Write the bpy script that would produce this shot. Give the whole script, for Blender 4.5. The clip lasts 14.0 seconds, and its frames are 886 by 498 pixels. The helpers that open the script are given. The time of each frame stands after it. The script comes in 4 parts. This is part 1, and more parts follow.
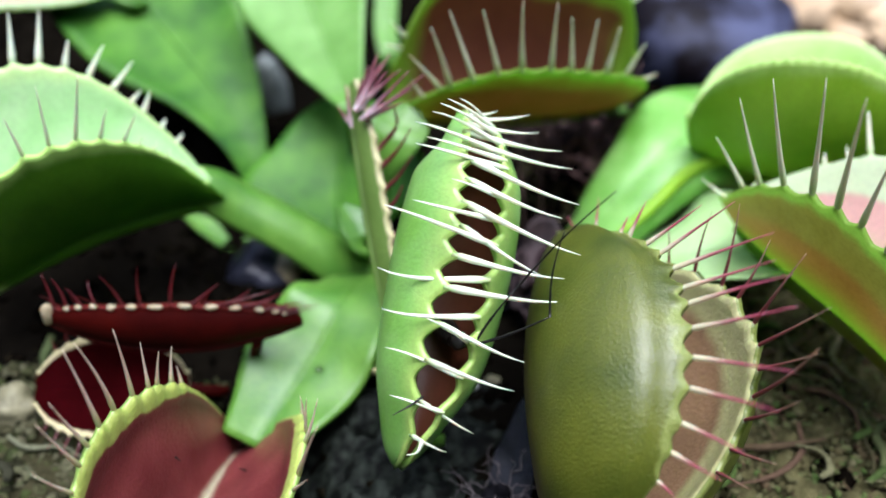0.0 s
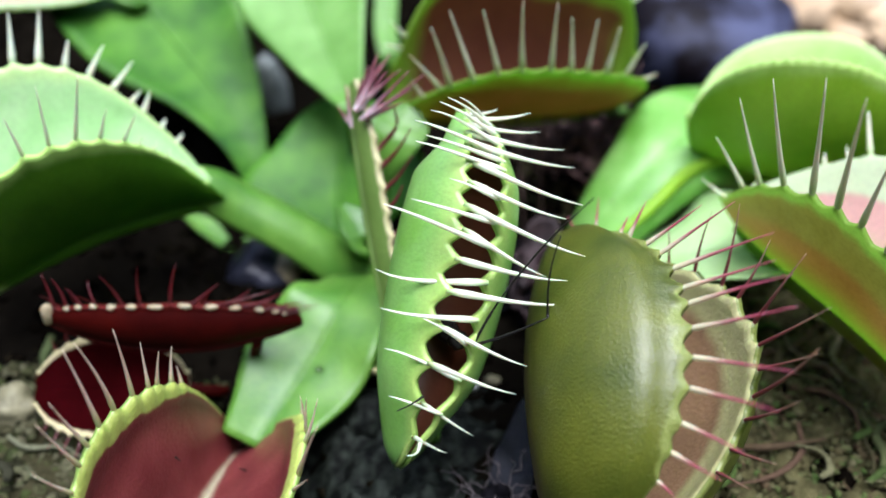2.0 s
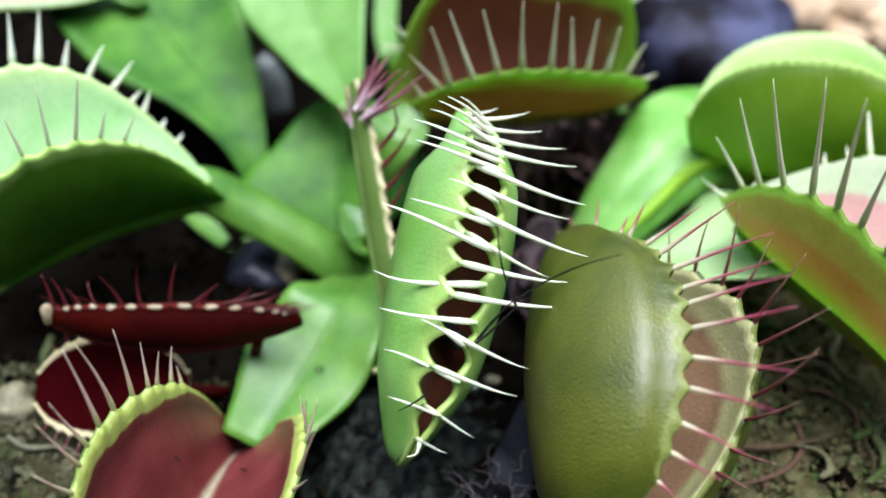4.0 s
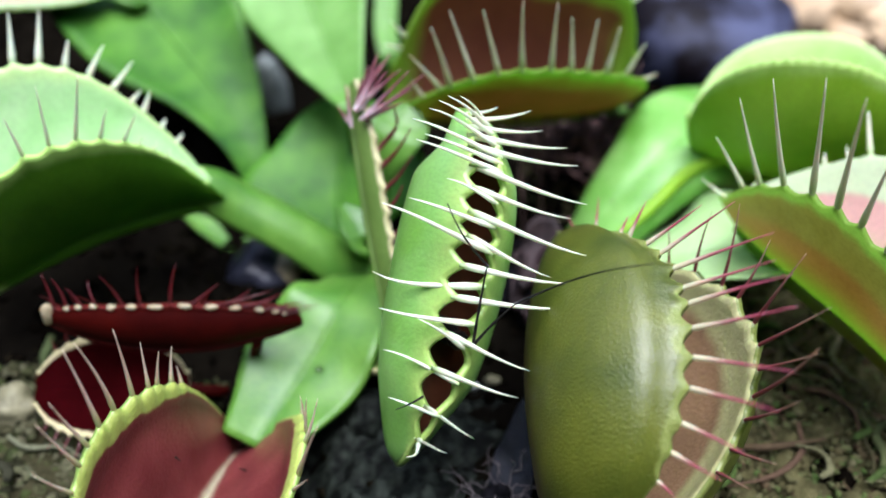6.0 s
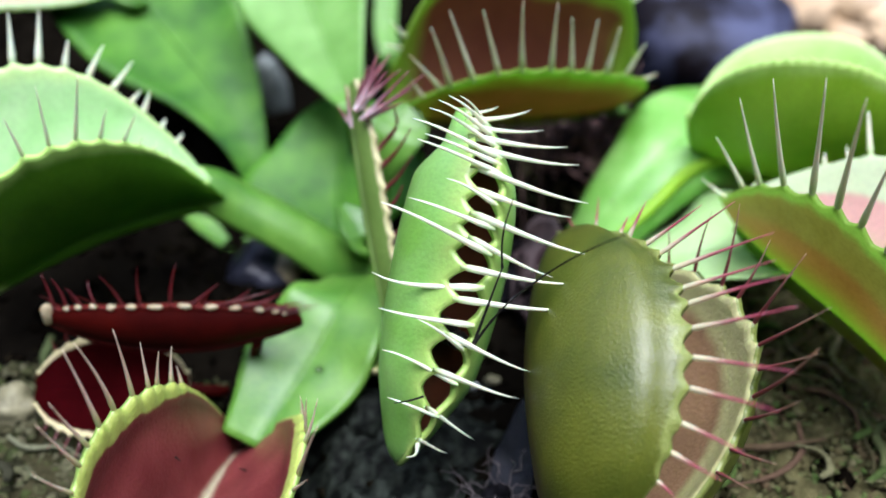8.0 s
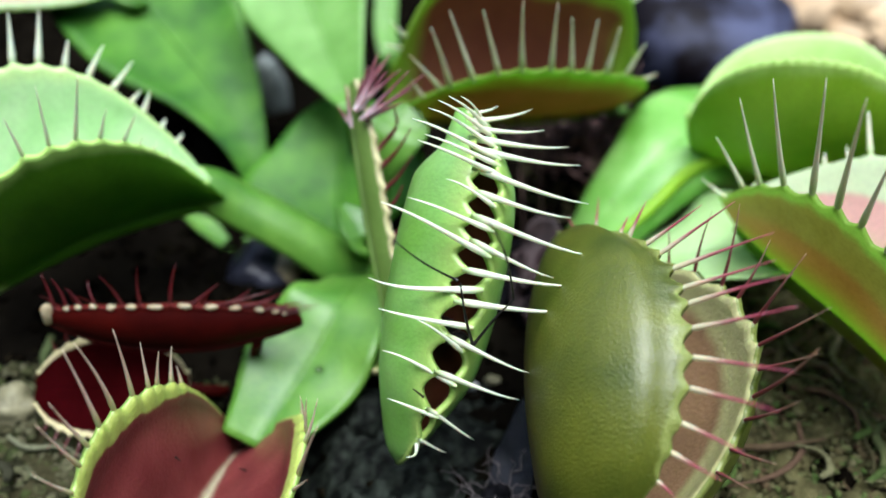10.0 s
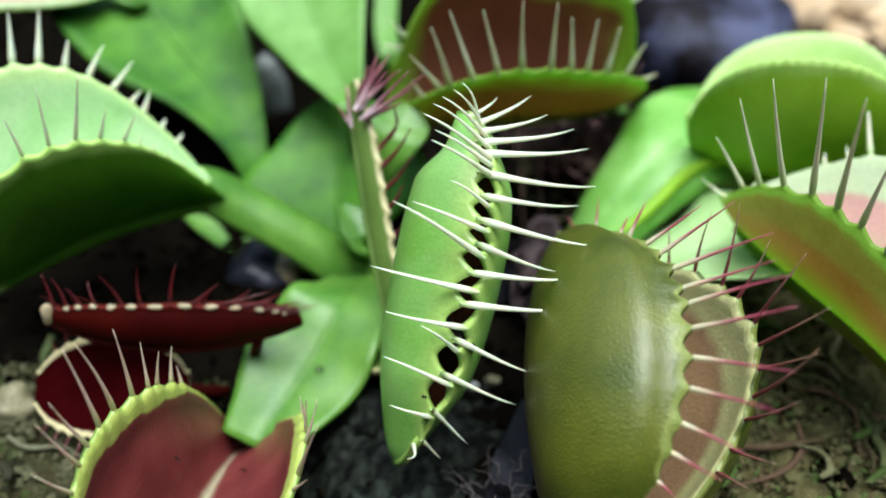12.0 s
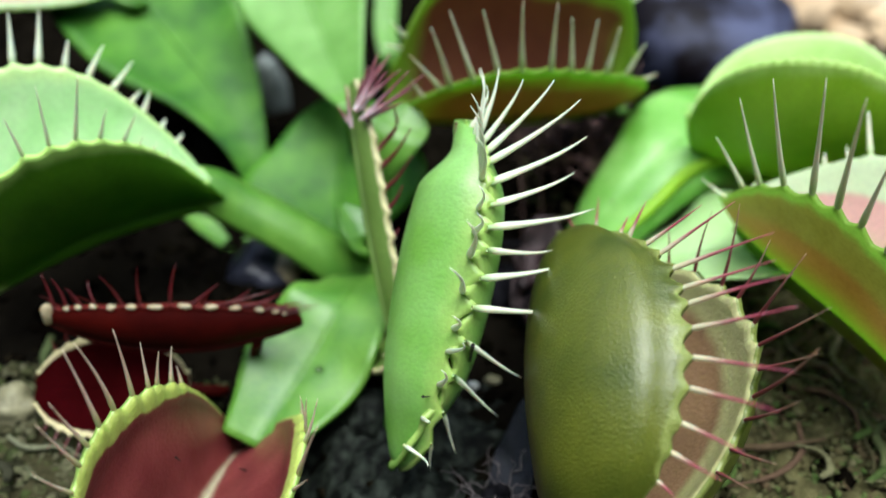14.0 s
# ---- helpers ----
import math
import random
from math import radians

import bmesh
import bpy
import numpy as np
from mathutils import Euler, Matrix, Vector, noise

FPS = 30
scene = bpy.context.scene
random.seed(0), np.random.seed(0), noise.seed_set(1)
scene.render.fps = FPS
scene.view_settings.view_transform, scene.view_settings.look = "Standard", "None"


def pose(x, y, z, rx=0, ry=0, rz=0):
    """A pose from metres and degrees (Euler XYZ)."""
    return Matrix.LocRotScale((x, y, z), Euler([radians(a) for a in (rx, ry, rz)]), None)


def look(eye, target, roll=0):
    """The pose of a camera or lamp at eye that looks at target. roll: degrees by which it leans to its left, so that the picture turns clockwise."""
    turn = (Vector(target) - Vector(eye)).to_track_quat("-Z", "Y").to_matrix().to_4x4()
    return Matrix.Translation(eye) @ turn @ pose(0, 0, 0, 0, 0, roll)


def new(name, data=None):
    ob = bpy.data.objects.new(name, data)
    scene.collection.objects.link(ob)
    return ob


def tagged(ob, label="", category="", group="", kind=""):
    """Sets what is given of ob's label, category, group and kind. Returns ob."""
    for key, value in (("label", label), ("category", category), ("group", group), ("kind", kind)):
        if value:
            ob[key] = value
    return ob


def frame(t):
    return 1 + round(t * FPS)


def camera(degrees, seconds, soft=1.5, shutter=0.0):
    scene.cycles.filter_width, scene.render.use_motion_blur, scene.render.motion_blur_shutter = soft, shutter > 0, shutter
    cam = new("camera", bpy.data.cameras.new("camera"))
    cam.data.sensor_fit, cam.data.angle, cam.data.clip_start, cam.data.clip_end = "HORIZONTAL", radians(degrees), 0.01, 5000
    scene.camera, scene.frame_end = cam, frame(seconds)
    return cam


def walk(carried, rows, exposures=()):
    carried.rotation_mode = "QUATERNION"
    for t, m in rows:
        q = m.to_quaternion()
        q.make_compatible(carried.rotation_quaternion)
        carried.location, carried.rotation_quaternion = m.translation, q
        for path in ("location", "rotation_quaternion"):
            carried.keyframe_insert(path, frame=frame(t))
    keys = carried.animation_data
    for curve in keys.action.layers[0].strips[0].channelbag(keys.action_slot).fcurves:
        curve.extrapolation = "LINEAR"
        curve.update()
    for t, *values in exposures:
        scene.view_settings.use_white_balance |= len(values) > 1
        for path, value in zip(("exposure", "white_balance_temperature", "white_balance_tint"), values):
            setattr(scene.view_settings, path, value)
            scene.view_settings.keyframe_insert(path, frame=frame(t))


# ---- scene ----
# A bed of Venus flytraps close up. Plans are drawn in millimetres and built in metres.
MM = 0.001
EYE = Vector((0, 0, 58.5 * MM))
cam = camera(55, 14.0, soft=1.7)
cam.data.dof.use_dof = True
cam.data.dof.focus_distance = 0.0578
cam.data.dof.aperture_fstop = 21
VIEW = Matrix.Translation(EYE) @ pose(0, 0, 0, 52, 0, 0)
walk(cam, [(0.0, VIEW), (14.0, VIEW)], exposures=[(0.0, 0.92, 5720, 14), (8.2, 0.92, 5720, 14), (10.4, 0.82, 5850, 6), (11.2, 0.82, 5850, 6), (12.3, 0.76, 6000, 3), (14.0, 0.76, 6000, 3)])

# ---- light: bright overcast sky, soft sun high behind the bed ----
world = bpy.data.worlds.new("sky")
scene.world = world
world.use_nodes = True
wt = world.node_tree
sky = wt.nodes.new("ShaderNodeTexSky")
sky.sky_type = "NISHITA"
sky.sun_disc = False
sky.sun_elevation, sky.sun_rotation = radians(82), radians(151)
sky.dust_density = 4.0
wt.links.new(sky.outputs[0], wt.nodes["Background"].inputs[0])
wt.nodes["Background"].inputs[1].default_value = 0.125
sun_data = bpy.data.lights.new("sun", "SUN")
sun_data.energy, sun_data.angle, sun_data.color = 3.7, radians(45), (1.0, 0.985, 0.96)
sun = new("sun", sun_data)
sun.matrix_world = look((0.12, -0.22, 1.75), (0, 0, 0))


# ---- materials ----
def nodes_of(name):
    m = bpy.data.materials.new(name)
    m.use_nodes = True
    nt = m.node_tree
    return m, nt, nt.nodes["Principled BSDF"], nt.nodes["Material Output"]


def noise_node(nt, scale, detail=4.0, coord="Object", rough=0.55):
    tc = nt.nodes.new("ShaderNodeTexCoord")
    n = nt.nodes.new("ShaderNodeTexNoise")
    n.inputs["Scale"].default_value, n.inputs["Detail"].default_value, n.inputs["Roughness"].default_value = scale, detail, rough
    nt.links.new(tc.outputs[coord], n.inputs["Vector"])
    return n


def ramp(nt, source, stops):
    r = nt.nodes.new("ShaderNodeValToRGB")
    while len(r.color_ramp.elements) < len(stops):
        r.color_ramp.elements.new(0.5)
    for e, (at, c) in zip(r.color_ramp.elements, stops):
        e.position, e.color = at, (*c, 1)
    nt.links.new(source, r.inputs[0])
    return r.outputs[0]


def mix(nt, fac, a, b, kind="MIX"):
    n = nt.nodes.new("ShaderNodeMix")
    n.data_type, n.blend_type = "RGBA", kind
    for slot, v in ((0, fac), (6, a), (7, b)):
        if hasattr(v, "is_output"):
            nt.links.new(v, n.inputs[slot])
        elif slot == 0:
            n.inputs[slot].default_value = v
        else:
            n.inputs[slot].default_value = (*v, 1)
    return n.outputs[2]


def bump(nt, bsdf, source, strength, distance):
    b = nt.nodes.new("ShaderNodeBump")
    b.inputs["Strength"].default_value, b.inputs["Distance"].default_value = strength, distance
    nt.links.new(source, b.inputs["Height"])
    nt.links.new(b.outputs[0], bsdf.inputs["Normal"])


def uv_axis(nt, axis):
    u = nt.nodes.new("ShaderNodeUVMap")
    s = nt.nodes.new("ShaderNodeSeparateXYZ")
    nt.links.new(u.outputs[0], s.inputs[0])
    return s.outputs[axis]


def smooth_step(nt, source, lo, hi):
    n = nt.nodes.new("ShaderNodeMapRange")
    n.interpolation_type = "SMOOTHSTEP"
    n.inputs["From Min"].default_value, n.inputs["From Max"].default_value = lo, hi
    nt.links.new(source, n.inputs["Value"])
    return n.outputs[0]


def add_value(nt, a, b, scale):
    n = nt.nodes.new("ShaderNodeMath")
    n.operation = "MULTIPLY_ADD"
    nt.links.new(b, n.inputs[0])
    n.inputs[1].default_value = scale
    nt.links.new(a, n.inputs[2])
    return n.outputs[0]


def thin_flesh(nt, bsdf, out, colour, through_light):
    """Lets part of the light pass through a thin leaf."""
    tr = nt.nodes.new("ShaderNodeBsdfTranslucent")
    nt.links.new(colour, tr.inputs[0])
    mx = nt.nodes.new("ShaderNodeMixShader")
    mx.inputs[0].default_value = through_light
    nt.links.new(bsdf.outputs[0], mx.inputs[1])
    nt.links.new(tr.outputs[0], mx.inputs[2])
    nt.links.new(mx.outputs[0], out.inputs[0])


def flesh(name, dark, light, rough=0.38, edge=None, edge_from=0.8, edge_to=0.95, base=None, through_light=0.3, grain=2600.0, relief=0.25, streak=0.0, gloss=0.45, base_to=0.20, coat=0.0, ends=None):
    """Plant skin: two tones in soft clouds, fine pores, optional other colours toward the free edge and toward the midrib."""
    m, nt, b, out = nodes_of(name)
    cloud = noise_node(nt, 170.0, 5.0)
    pores = noise_node(nt, grain, 3.0)
    col = ramp(nt, cloud.outputs[0], [(0.32, dark), (0.68, light)])
    v = uv_axis(nt, 1)
    if streak:
        w = nt.nodes.new("ShaderNodeTexWave")
        w.inputs["Scale"].default_value, w.inputs["Distortion"].default_value, w.inputs["Detail"].default_value = 9.0, 2.2, 3.0
        u2 = nt.nodes.new("ShaderNodeUVMap")
        nt.links.new(u2.outputs[0], w.inputs[0])
        w.bands_direction = "Y"
        sf = nt.nodes.new("ShaderNodeMath")
        sf.operation = "MULTIPLY"
        nt.links.new(w.outputs["Fac"], sf.inputs[0])
        sf.inputs[1].default_value = streak
        col = mix(nt, sf.outputs[0], col, tuple(0.55 * c for c in dark))
    wobble = add_value(nt, v, cloud.outputs[0], 0.16)
    if base:
        f = smooth_step(nt, wobble, base_to, 0.08)
        col = mix(nt, f, col, base)
    if edge:
        f = smooth_step(nt, wobble, edge_from + 0.08, edge_to + 0.08)
        col = mix(nt, f, col, edge)
    if ends:
        off = nt.nodes.new("ShaderNodeMath")
        off.operation = "SUBTRACT"
        nt.links.new(uv_axis(nt, 0), off.inputs[0])
        off.inputs[1].default_value = 0.5
        far = nt.nodes.new("ShaderNodeMath")
        far.operation = "ABSOLUTE"
        nt.links.new(off.outputs[0], far.inputs[0])
        col = mix(nt, smooth_step(nt, add_value(nt, far.outputs[0], cloud.outputs[0], 0.06), ends[0] + 0.03, ends[1] + 0.03), col, edge)
    speck = ramp(nt, pores.outputs[0], [(0.3, (0.8, 0.8, 0.8)), (0.6, (1, 1, 1))])
    col = mix(nt, 0.6, col, speck, "MULTIPLY")
    nt.links.new(col, b.inputs["Base Color"])
    b.inputs["Roughness"].default_value = rough
    b.inputs["Specular IOR Level"].default_value = gloss
    b.inputs["Coat Weight"].default_value, b.inputs["Coat Roughness"].default_value = coat, 0.3
    b.inputs["Subsurface Weight"].default_value = 0.12
    b.inputs["Subsurface Radius"].default_value = (0.5, 1.0, 0.25)
    b.inputs["Subsurface Scale"].default_value = 0.0008
    bump(nt, b, pores.outputs[0], relief, 0.00012)
    thin_flesh(nt, b, out, col, through_light)
    return m


def bristle(name, root, tip, start=0.15, end=0.7, rough=0.35):
    """Bristle skin: one colour at the root passing into another toward the tip."""
    m, nt, b, out = nodes_of(name)
    n = noise_node(nt, 900.0, 3.0)
    f = smooth_step(nt, add_value(nt, uv_axis(nt, 1), n.outputs[0], 0.15), start, end)
    col = mix(nt, f, root, tip)
    nt.links.new(col, b.inputs["Base Color"])
    b.inputs["Roughness"].default_value = rough
    b.inputs["Subsurface Weight"].default_value = 0.15
    b.inputs["Subsurface Scale"].default_value = 0.0005
    bump(nt, b, n.outputs[0], 0.15, 0.00008)
    thin_flesh(nt, b, out, col, 0.35)
    return m


def mineral(name, dark, light, rough=0.6, scale=260.0, relief=0.5, spec=0.25, stops=(0.3, 0.7)):
    m, nt, b, out = nodes_of(name)
    n = noise_node(nt, scale, 6.0)
    f = noise_node(nt, scale * 7, 4.0)
    col = ramp(nt, n.outputs[0], [(stops[0], dark), (stops[1], light)])
    speck = ramp(nt, f.outputs[0], [(0.35, (0.65, 0.65, 0.65)), (0.65, (1, 1, 1))])
    col = mix(nt, 0.8, col, speck, "MULTIPLY")
    nt.links.new(col, b.inputs["Base Color"])
    b.inputs["Roughness"].default_value = rough
    b.inputs["Specular IOR Level"].default_value = spec
    bump(nt, b, f.outputs[0], relief, 0.0003)
    return m


def clumps(name, tones, rough=0.8, spec=0.04):
    """Many small pieces in one mesh, each with a tone of its own."""
    m, nt, b, out = nodes_of(name)
    g = nt.nodes.new("ShaderNodeNewGeometry")
    col = ramp(nt, g.outputs["Random Per Island"], [(i / max(1, len(tones) - 1), c) for i, c in enumerate(tones)])
    n = noise_node(nt, 1500.0, 4.0)
    speck = ramp(nt, n.outputs[0], [(0.3, (0.6, 0.6, 0.6)), (0.65, (1, 1, 1))])
    col = mix(nt, 0.8, col, speck, "MULTIPLY")
    nt.links.new(col, b.inputs["Base Color"])
    b.inputs["Roughness"].default_value = rough
    b.inputs["Specular IOR Level"].default_value = spec
    bump(nt, b, n.outputs[0], 0.5, 0.0002)
    return m


GREEN_SKIN = flesh("fresh_green_skin", (0.205, 0.455, 0.065), (0.31, 0.585, 0.16), rough=0.33, gloss=0.6, coat=0.35, edge=(0.44, 0.64, 0.15), edge_from=0.84, edge_to=1.0, relief=0.3, grain=3400.0)
GREEN_INSIDE = flesh("maroon_green_inside", (0.10, 0.035, 0.015), (0.16, 0.05, 0.025), rough=0.4, edge=(0.33, 0.55, 0.11), edge_from=0.62, edge_to=0.72)
OLIVE_SKIN = flesh("olive_green_skin", (0.040, 0.062, 0.003), (0.115, 0.132, 0.010), rough=0.42, base=(0.10, 0.060, 0.018), base_to=0.75, coat=0.22, edge=(0.19, 0.23, 0.05), edge_from=0.978, edge_to=0.996, through_light=0.08, relief=0.7, gloss=0.6, grain=5000.0)
OLIVE_INSIDE = flesh("olive_brown_inside", (0.19, 0.115, 0.058), (0.30, 0.185, 0.095), rough=0.45, edge=(0.52, 0.52, 0.23), edge_from=0.78, edge_to=0.87, relief=0.8, grain=3200.0, base=(0.22, 0.045, 0.05), base_to=0.5)
ORANGE_SKIN = flesh("olive_orange_skin", (0.37, 0.32, 0.06), (0.46, 0.41, 0.10), rough=0.45, edge=(0.38, 0.60, 0.10), edge_from=0.90, edge_to=0.97, base=(0.30, 0.52, 0.05), base_to=0.85, through_light=0.75)
PINK_INSIDE = flesh("pink_inside", (0.68, 0.36, 0.31), (0.80, 0.48, 0.42), rough=0.4, edge=(0.70, 0.82, 0.52), edge_from=0.66, edge_to=0.72, base=(0.50, 0.76, 0.20), base_to=0.66, through_light=0.5)
# Outer skin dark green: the shade under the pale trap is in the colour.
SHADED_GREEN = flesh("shaded_green_skin", (0.038, 0.125, 0.003), (0.075, 0.20, 0.008), rough=0.5, gloss=0.2, edge=(0.40, 0.62, 0.15), edge_from=0.90, edge_to=1.0, through_light=0.03)
LIME_SKIN = flesh("lime_green_skin", (0.22, 0.43, 0.012), (0.32, 0.55, 0.03), rough=0.45, gloss=0.35, edge=(0.42, 0.62, 0.16), edge_from=0.9, edge_to=1.0, through_light=0.25)
PALE_INSIDE = flesh("pale_green_inside", (0.38, 0.68, 0.26), (0.60, 0.84, 0.46), rough=0.42, edge=(0.56, 0.78, 0.30), edge_from=0.88, edge_to=1.0, through_light=0.2)
LIME_PALE = flesh("pale_lime_rim", (0.36, 0.58, 0.14), (0.47, 0.68, 0.22), rough=0.45, edge=(0.52, 0.72, 0.27), edge_from=0.85, edge_to=1.0, through_light=0.2)
BROWN_RED_INSIDE = flesh("brown_red_inside", (0.16, 0.050, 0.032), (0.23, 0.088, 0.050), rough=0.45, edge=(0.28, 0.50, 0.05), edge_from=0.80, edge_to=0.9, through_light=0.45, ends=(0.36, 0.46))
RED_SKIN = flesh("dark_red_skin", (0.020, 0.0012, 0.0012), (0.046, 0.0026, 0.0016), rough=0.55, gloss=0.06, edge=(0.08, 0.010, 0.008), edge_from=0.90, edge_to=1.0, through_light=0.10)
RED_INSIDE = flesh("crimson_inside", (0.105, 0.015, 0.015), (0.205, 0.046, 0.042), rough=0.42, gloss=0.32, coat=0.05, edge=(0.36, 0.43, 0.09), edge_from=0.92, edge_to=0.94, base=(0.42, 0.40, 0.26), base_to=0.17, through_light=0.10, relief=0.7, grain=3600.0)
# Deep red, taken down further for the shade of the trap above it.
SHADED_DEEP_RED = flesh("shaded_deep_red_inside", (0.012, 0.0007, 0.001), (0.024, 0.0013, 0.002), rough=0.7, gloss=0.0, through_light=0.02, edge=(0.42, 0.37, 0.21), edge_from=0.89, edge_to=0.94)
CREAM_SKIN = flesh("cream_green_skin", (0.34, 0.34, 0.16), (0.48, 0.45, 0.24), rough=0.5, through_light=0.2)
LEAF = flesh("leaf_green", (0.050, 0.165, 0.012), (0.165, 0.345, 0.045), rough=0.42, through_light=0.22, streak=0.16, relief=0.4, gloss=0.55)
LEAF_DEEP = flesh("leaf_deep_green", (0.018, 0.098, 0.004), (0.095, 0.265, 0.016), rough=0.5, through_light=0.2, streak=0.14, relief=0.4, gloss=0.25)
LEAF_PALE = flesh("leaf_pale_green", (0.115, 0.285, 0.035), (0.215, 0.43, 0.095), rough=0.42, through_light=0.28, streak=0.10, relief=0.35, gloss=0.5)
LEAF_BRIGHT = flesh("leaf_bright_green", (0.12, 0.34, 0.03), (0.29, 0.56, 0.14), rough=0.42, gloss=0.5, through_light=0.2, streak=0.08, relief=0.35)
TOOTH_CREAM = bristle("bristle_cream", (0.50, 0.68, 0.26), (0.82, 0.86, 0.68), 0.04, 0.30)
TOOTH_GREEN = bristle("bristle_green", (0.48, 0.64, 0.22), (0.74, 0.76, 0.56), 0.0, 0.5)
TOOTH_BLUSH = bristle("bristle_blush", (0.52, 0.60, 0.20), (0.74, 0.60, 0.46), 0.05, 0.55)
TOOTH_PINK = bristle("bristle_pink", (0.74, 0.70, 0.48), (0.46, 0.11, 0.16), 0.2, 0.68)
TOOTH_DUSK = bristle("bristle_dusk", (0.22, 0.055, 0.06), (0.40, 0.27, 0.19), 0.35, 0.95)
TOOTH_RED = bristle("bristle_red", (0.07, 0.009, 0.009), (0.10, 0.008, 0.012), 0.1, 0.6)
BEAD = bristle("bead_cream", (0.46, 0.40, 0.25), (0.55, 0.50, 0.34), 0.2, 0.8)
TOOTH_MAUVE = bristle("bristle_mauve", (0.26, 0.10, 0.08), (0.13, 0.016, 0.025), 0.0, 0.4)
TOOTH_LILAC = bristle("bristle_lilac", (0.62, 0.48, 0.51), (0.24, 0.08, 0.10), 0.15, 0.8)
# Pale green raised so a leaf in the pink trap's shadow looks lit.
LEAF_LIT = flesh("leaf_lit_green", (0.46, 0.70, 0.27), (0.60, 0.82, 0.42), rough=0.45, gloss=0.4, through_light=0.3, streak=0.08)
STEM = flesh("stem_grey_green", (0.085, 0.155, 0.022), (0.135, 0.22, 0.042), rough=0.5, edge=(0.46, 0.43, 0.22), edge_from=0.86, edge_to=0.95, through_light=0.1)
# Soil and crumbs darker than wet peat, the leaves' shade put into the colour.
SOIL = mineral("wet_shaded_soil", (0.002, 0.0017, 0.0013), (0.006, 0.005, 0.0034), rough=0.75, scale=130.0, relief=1.0, spec=0.0)
CRUMB = clumps("shaded_peat_and_moss_crumbs", [(0.0012, 0.001, 0.0008), (0.0028, 0.0022, 0.0014), (0.004, 0.003, 0.002), (0.002, 0.002, 0.001), (0.010, 0.008, 0.0046)], spec=0.0)
MOSS = clumps("olive_moss", [(0.04, 0.036, 0.016), (0.10, 0.09, 0.042), (0.06, 0.105, 0.025), (0.13, 0.120, 0.06), (0.075, 0.075, 0.03), (0.10, 0.06, 0.038)])
GREY_MOSS = clumps("grey_olive_moss", [(0.012, 0.012, 0.006), (0.048, 0.048, 0.022), (0.036, 0.050, 0.014), (0.10, 0.095, 0.055), (0.040, 0.038, 0.018)])
MOSS_MAT = mineral("brown_olive_moss", (0.016, 0.016, 0.008), (0.14, 0.128, 0.056), rough=0.9, scale=420.0, relief=1.0, spec=0.0)
GREY_MOSS_MAT = mineral("grey_olive_moss_mat", (0.004, 0.004, 0.002), (0.075, 0.068, 0.034), rough=0.9, scale=340.0, relief=1.0, spec=0.0)
GRIT = clumps("beige_grit", [(0.42, 0.30, 0.17), (0.55, 0.42, 0.27), (0.34, 0.22, 0.12), (0.6, 0.5, 0.36)], 0.7)
DARK_STONE = mineral("blue_black_stone", (0.006, 0.006, 0.010), (0.028, 0.030, 0.045), rough=0.35, scale=90.0)
SLATE = mineral("slate_violet_stone", (0.004, 0.0025, 0.004), (0.085, 0.095, 0.17), rough=0.55, scale=62.0, spec=0.12, stops=(0.44, 0.66))
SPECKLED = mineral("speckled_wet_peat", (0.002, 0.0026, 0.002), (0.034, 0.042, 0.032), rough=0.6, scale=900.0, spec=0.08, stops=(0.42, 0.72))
DARK_BLUE = mineral("withered_blue_black_leaf", (0.004, 0.0045, 0.007), (0.014, 0.016, 0.024), rough=0.5, scale=500.0, spec=0.2)
MAUVE_DEAD = mineral("withered_mauve_leaf", (0.006, 0.004, 0.004), (0.042, 0.025, 0.026), rough=0.6, scale=380.0, spec=0.2)
ROOT = mineral("grey_root_fibre", (0.05, 0.042, 0.045), (0.15, 0.125, 0.125), rough=0.6)
CHIP = mineral("white_quartz_chip", (0.28, 0.30, 0.29), (0.50, 0.52, 0.50), rough=0.3)
LITTER = clumps("olive_and_brown_litter", [(0.04, 0.035, 0.018), (0.10, 0.09, 0.042), (0.05, 0.085, 0.02), (0.16, 0.145, 0.08), (0.075, 0.075, 0.03), (0.10, 0.06, 0.04), (0.045, 0.048, 0.02)])
GREY_LITTER = clumps("grey_green_litter", [(0.03, 0.03, 0.018), (0.09, 0.09, 0.05), (0.055, 0.075, 0.028), (0.17, 0.165, 0.11), (0.07, 0.068, 0.04)])
TAN_STONE = mineral("tan_stone", (0.16, 0.13, 0.07), (0.32, 0.28, 0.16), rough=0.5)
PALE_STONE = mineral("pale_quartz_stone", (0.08, 0.075, 0.035), (0.30, 0.28, 0.17), rough=0.5, scale=420.0)
GREY_STONE = mineral("grey_quartz_stone", (0.10, 0.12, 0.11), (0.22, 0.25, 0.23), rough=0.45)
DEAD = mineral("dead_brown_fibre", (0.045, 0.024, 0.022), (0.46, 0.27, 0.24), rough=0.7, stops=(0.42, 0.78))
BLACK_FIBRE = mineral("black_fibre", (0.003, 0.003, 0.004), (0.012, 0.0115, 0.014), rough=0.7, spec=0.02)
CHITIN = mineral("black_chitin", (0.006, 0.006, 0.006), (0.022, 0.02, 0.018), rough=0.3, scale=900.0, relief=0.2)
# Surfaces of the added sky-blocking slabs.
BLOCK_GREY = mineral("grey_sky_block", (0.16, 0.15, 0.13), (0.24, 0.22, 0.20), rough=0.9, scale=6.0, relief=0.2)
BLOCK_DARK = mineral("dark_sky_block", (0.03, 0.03, 0.03), (0.055, 0.05, 0.045), rough=0.9, scale=6.0, relief=0.2)
WATER_DROP = nodes_of("water")[0]
WATER_DROP.node_tree.nodes["Principled BSDF"].inputs["Transmission Weight"].default_value = 1.0
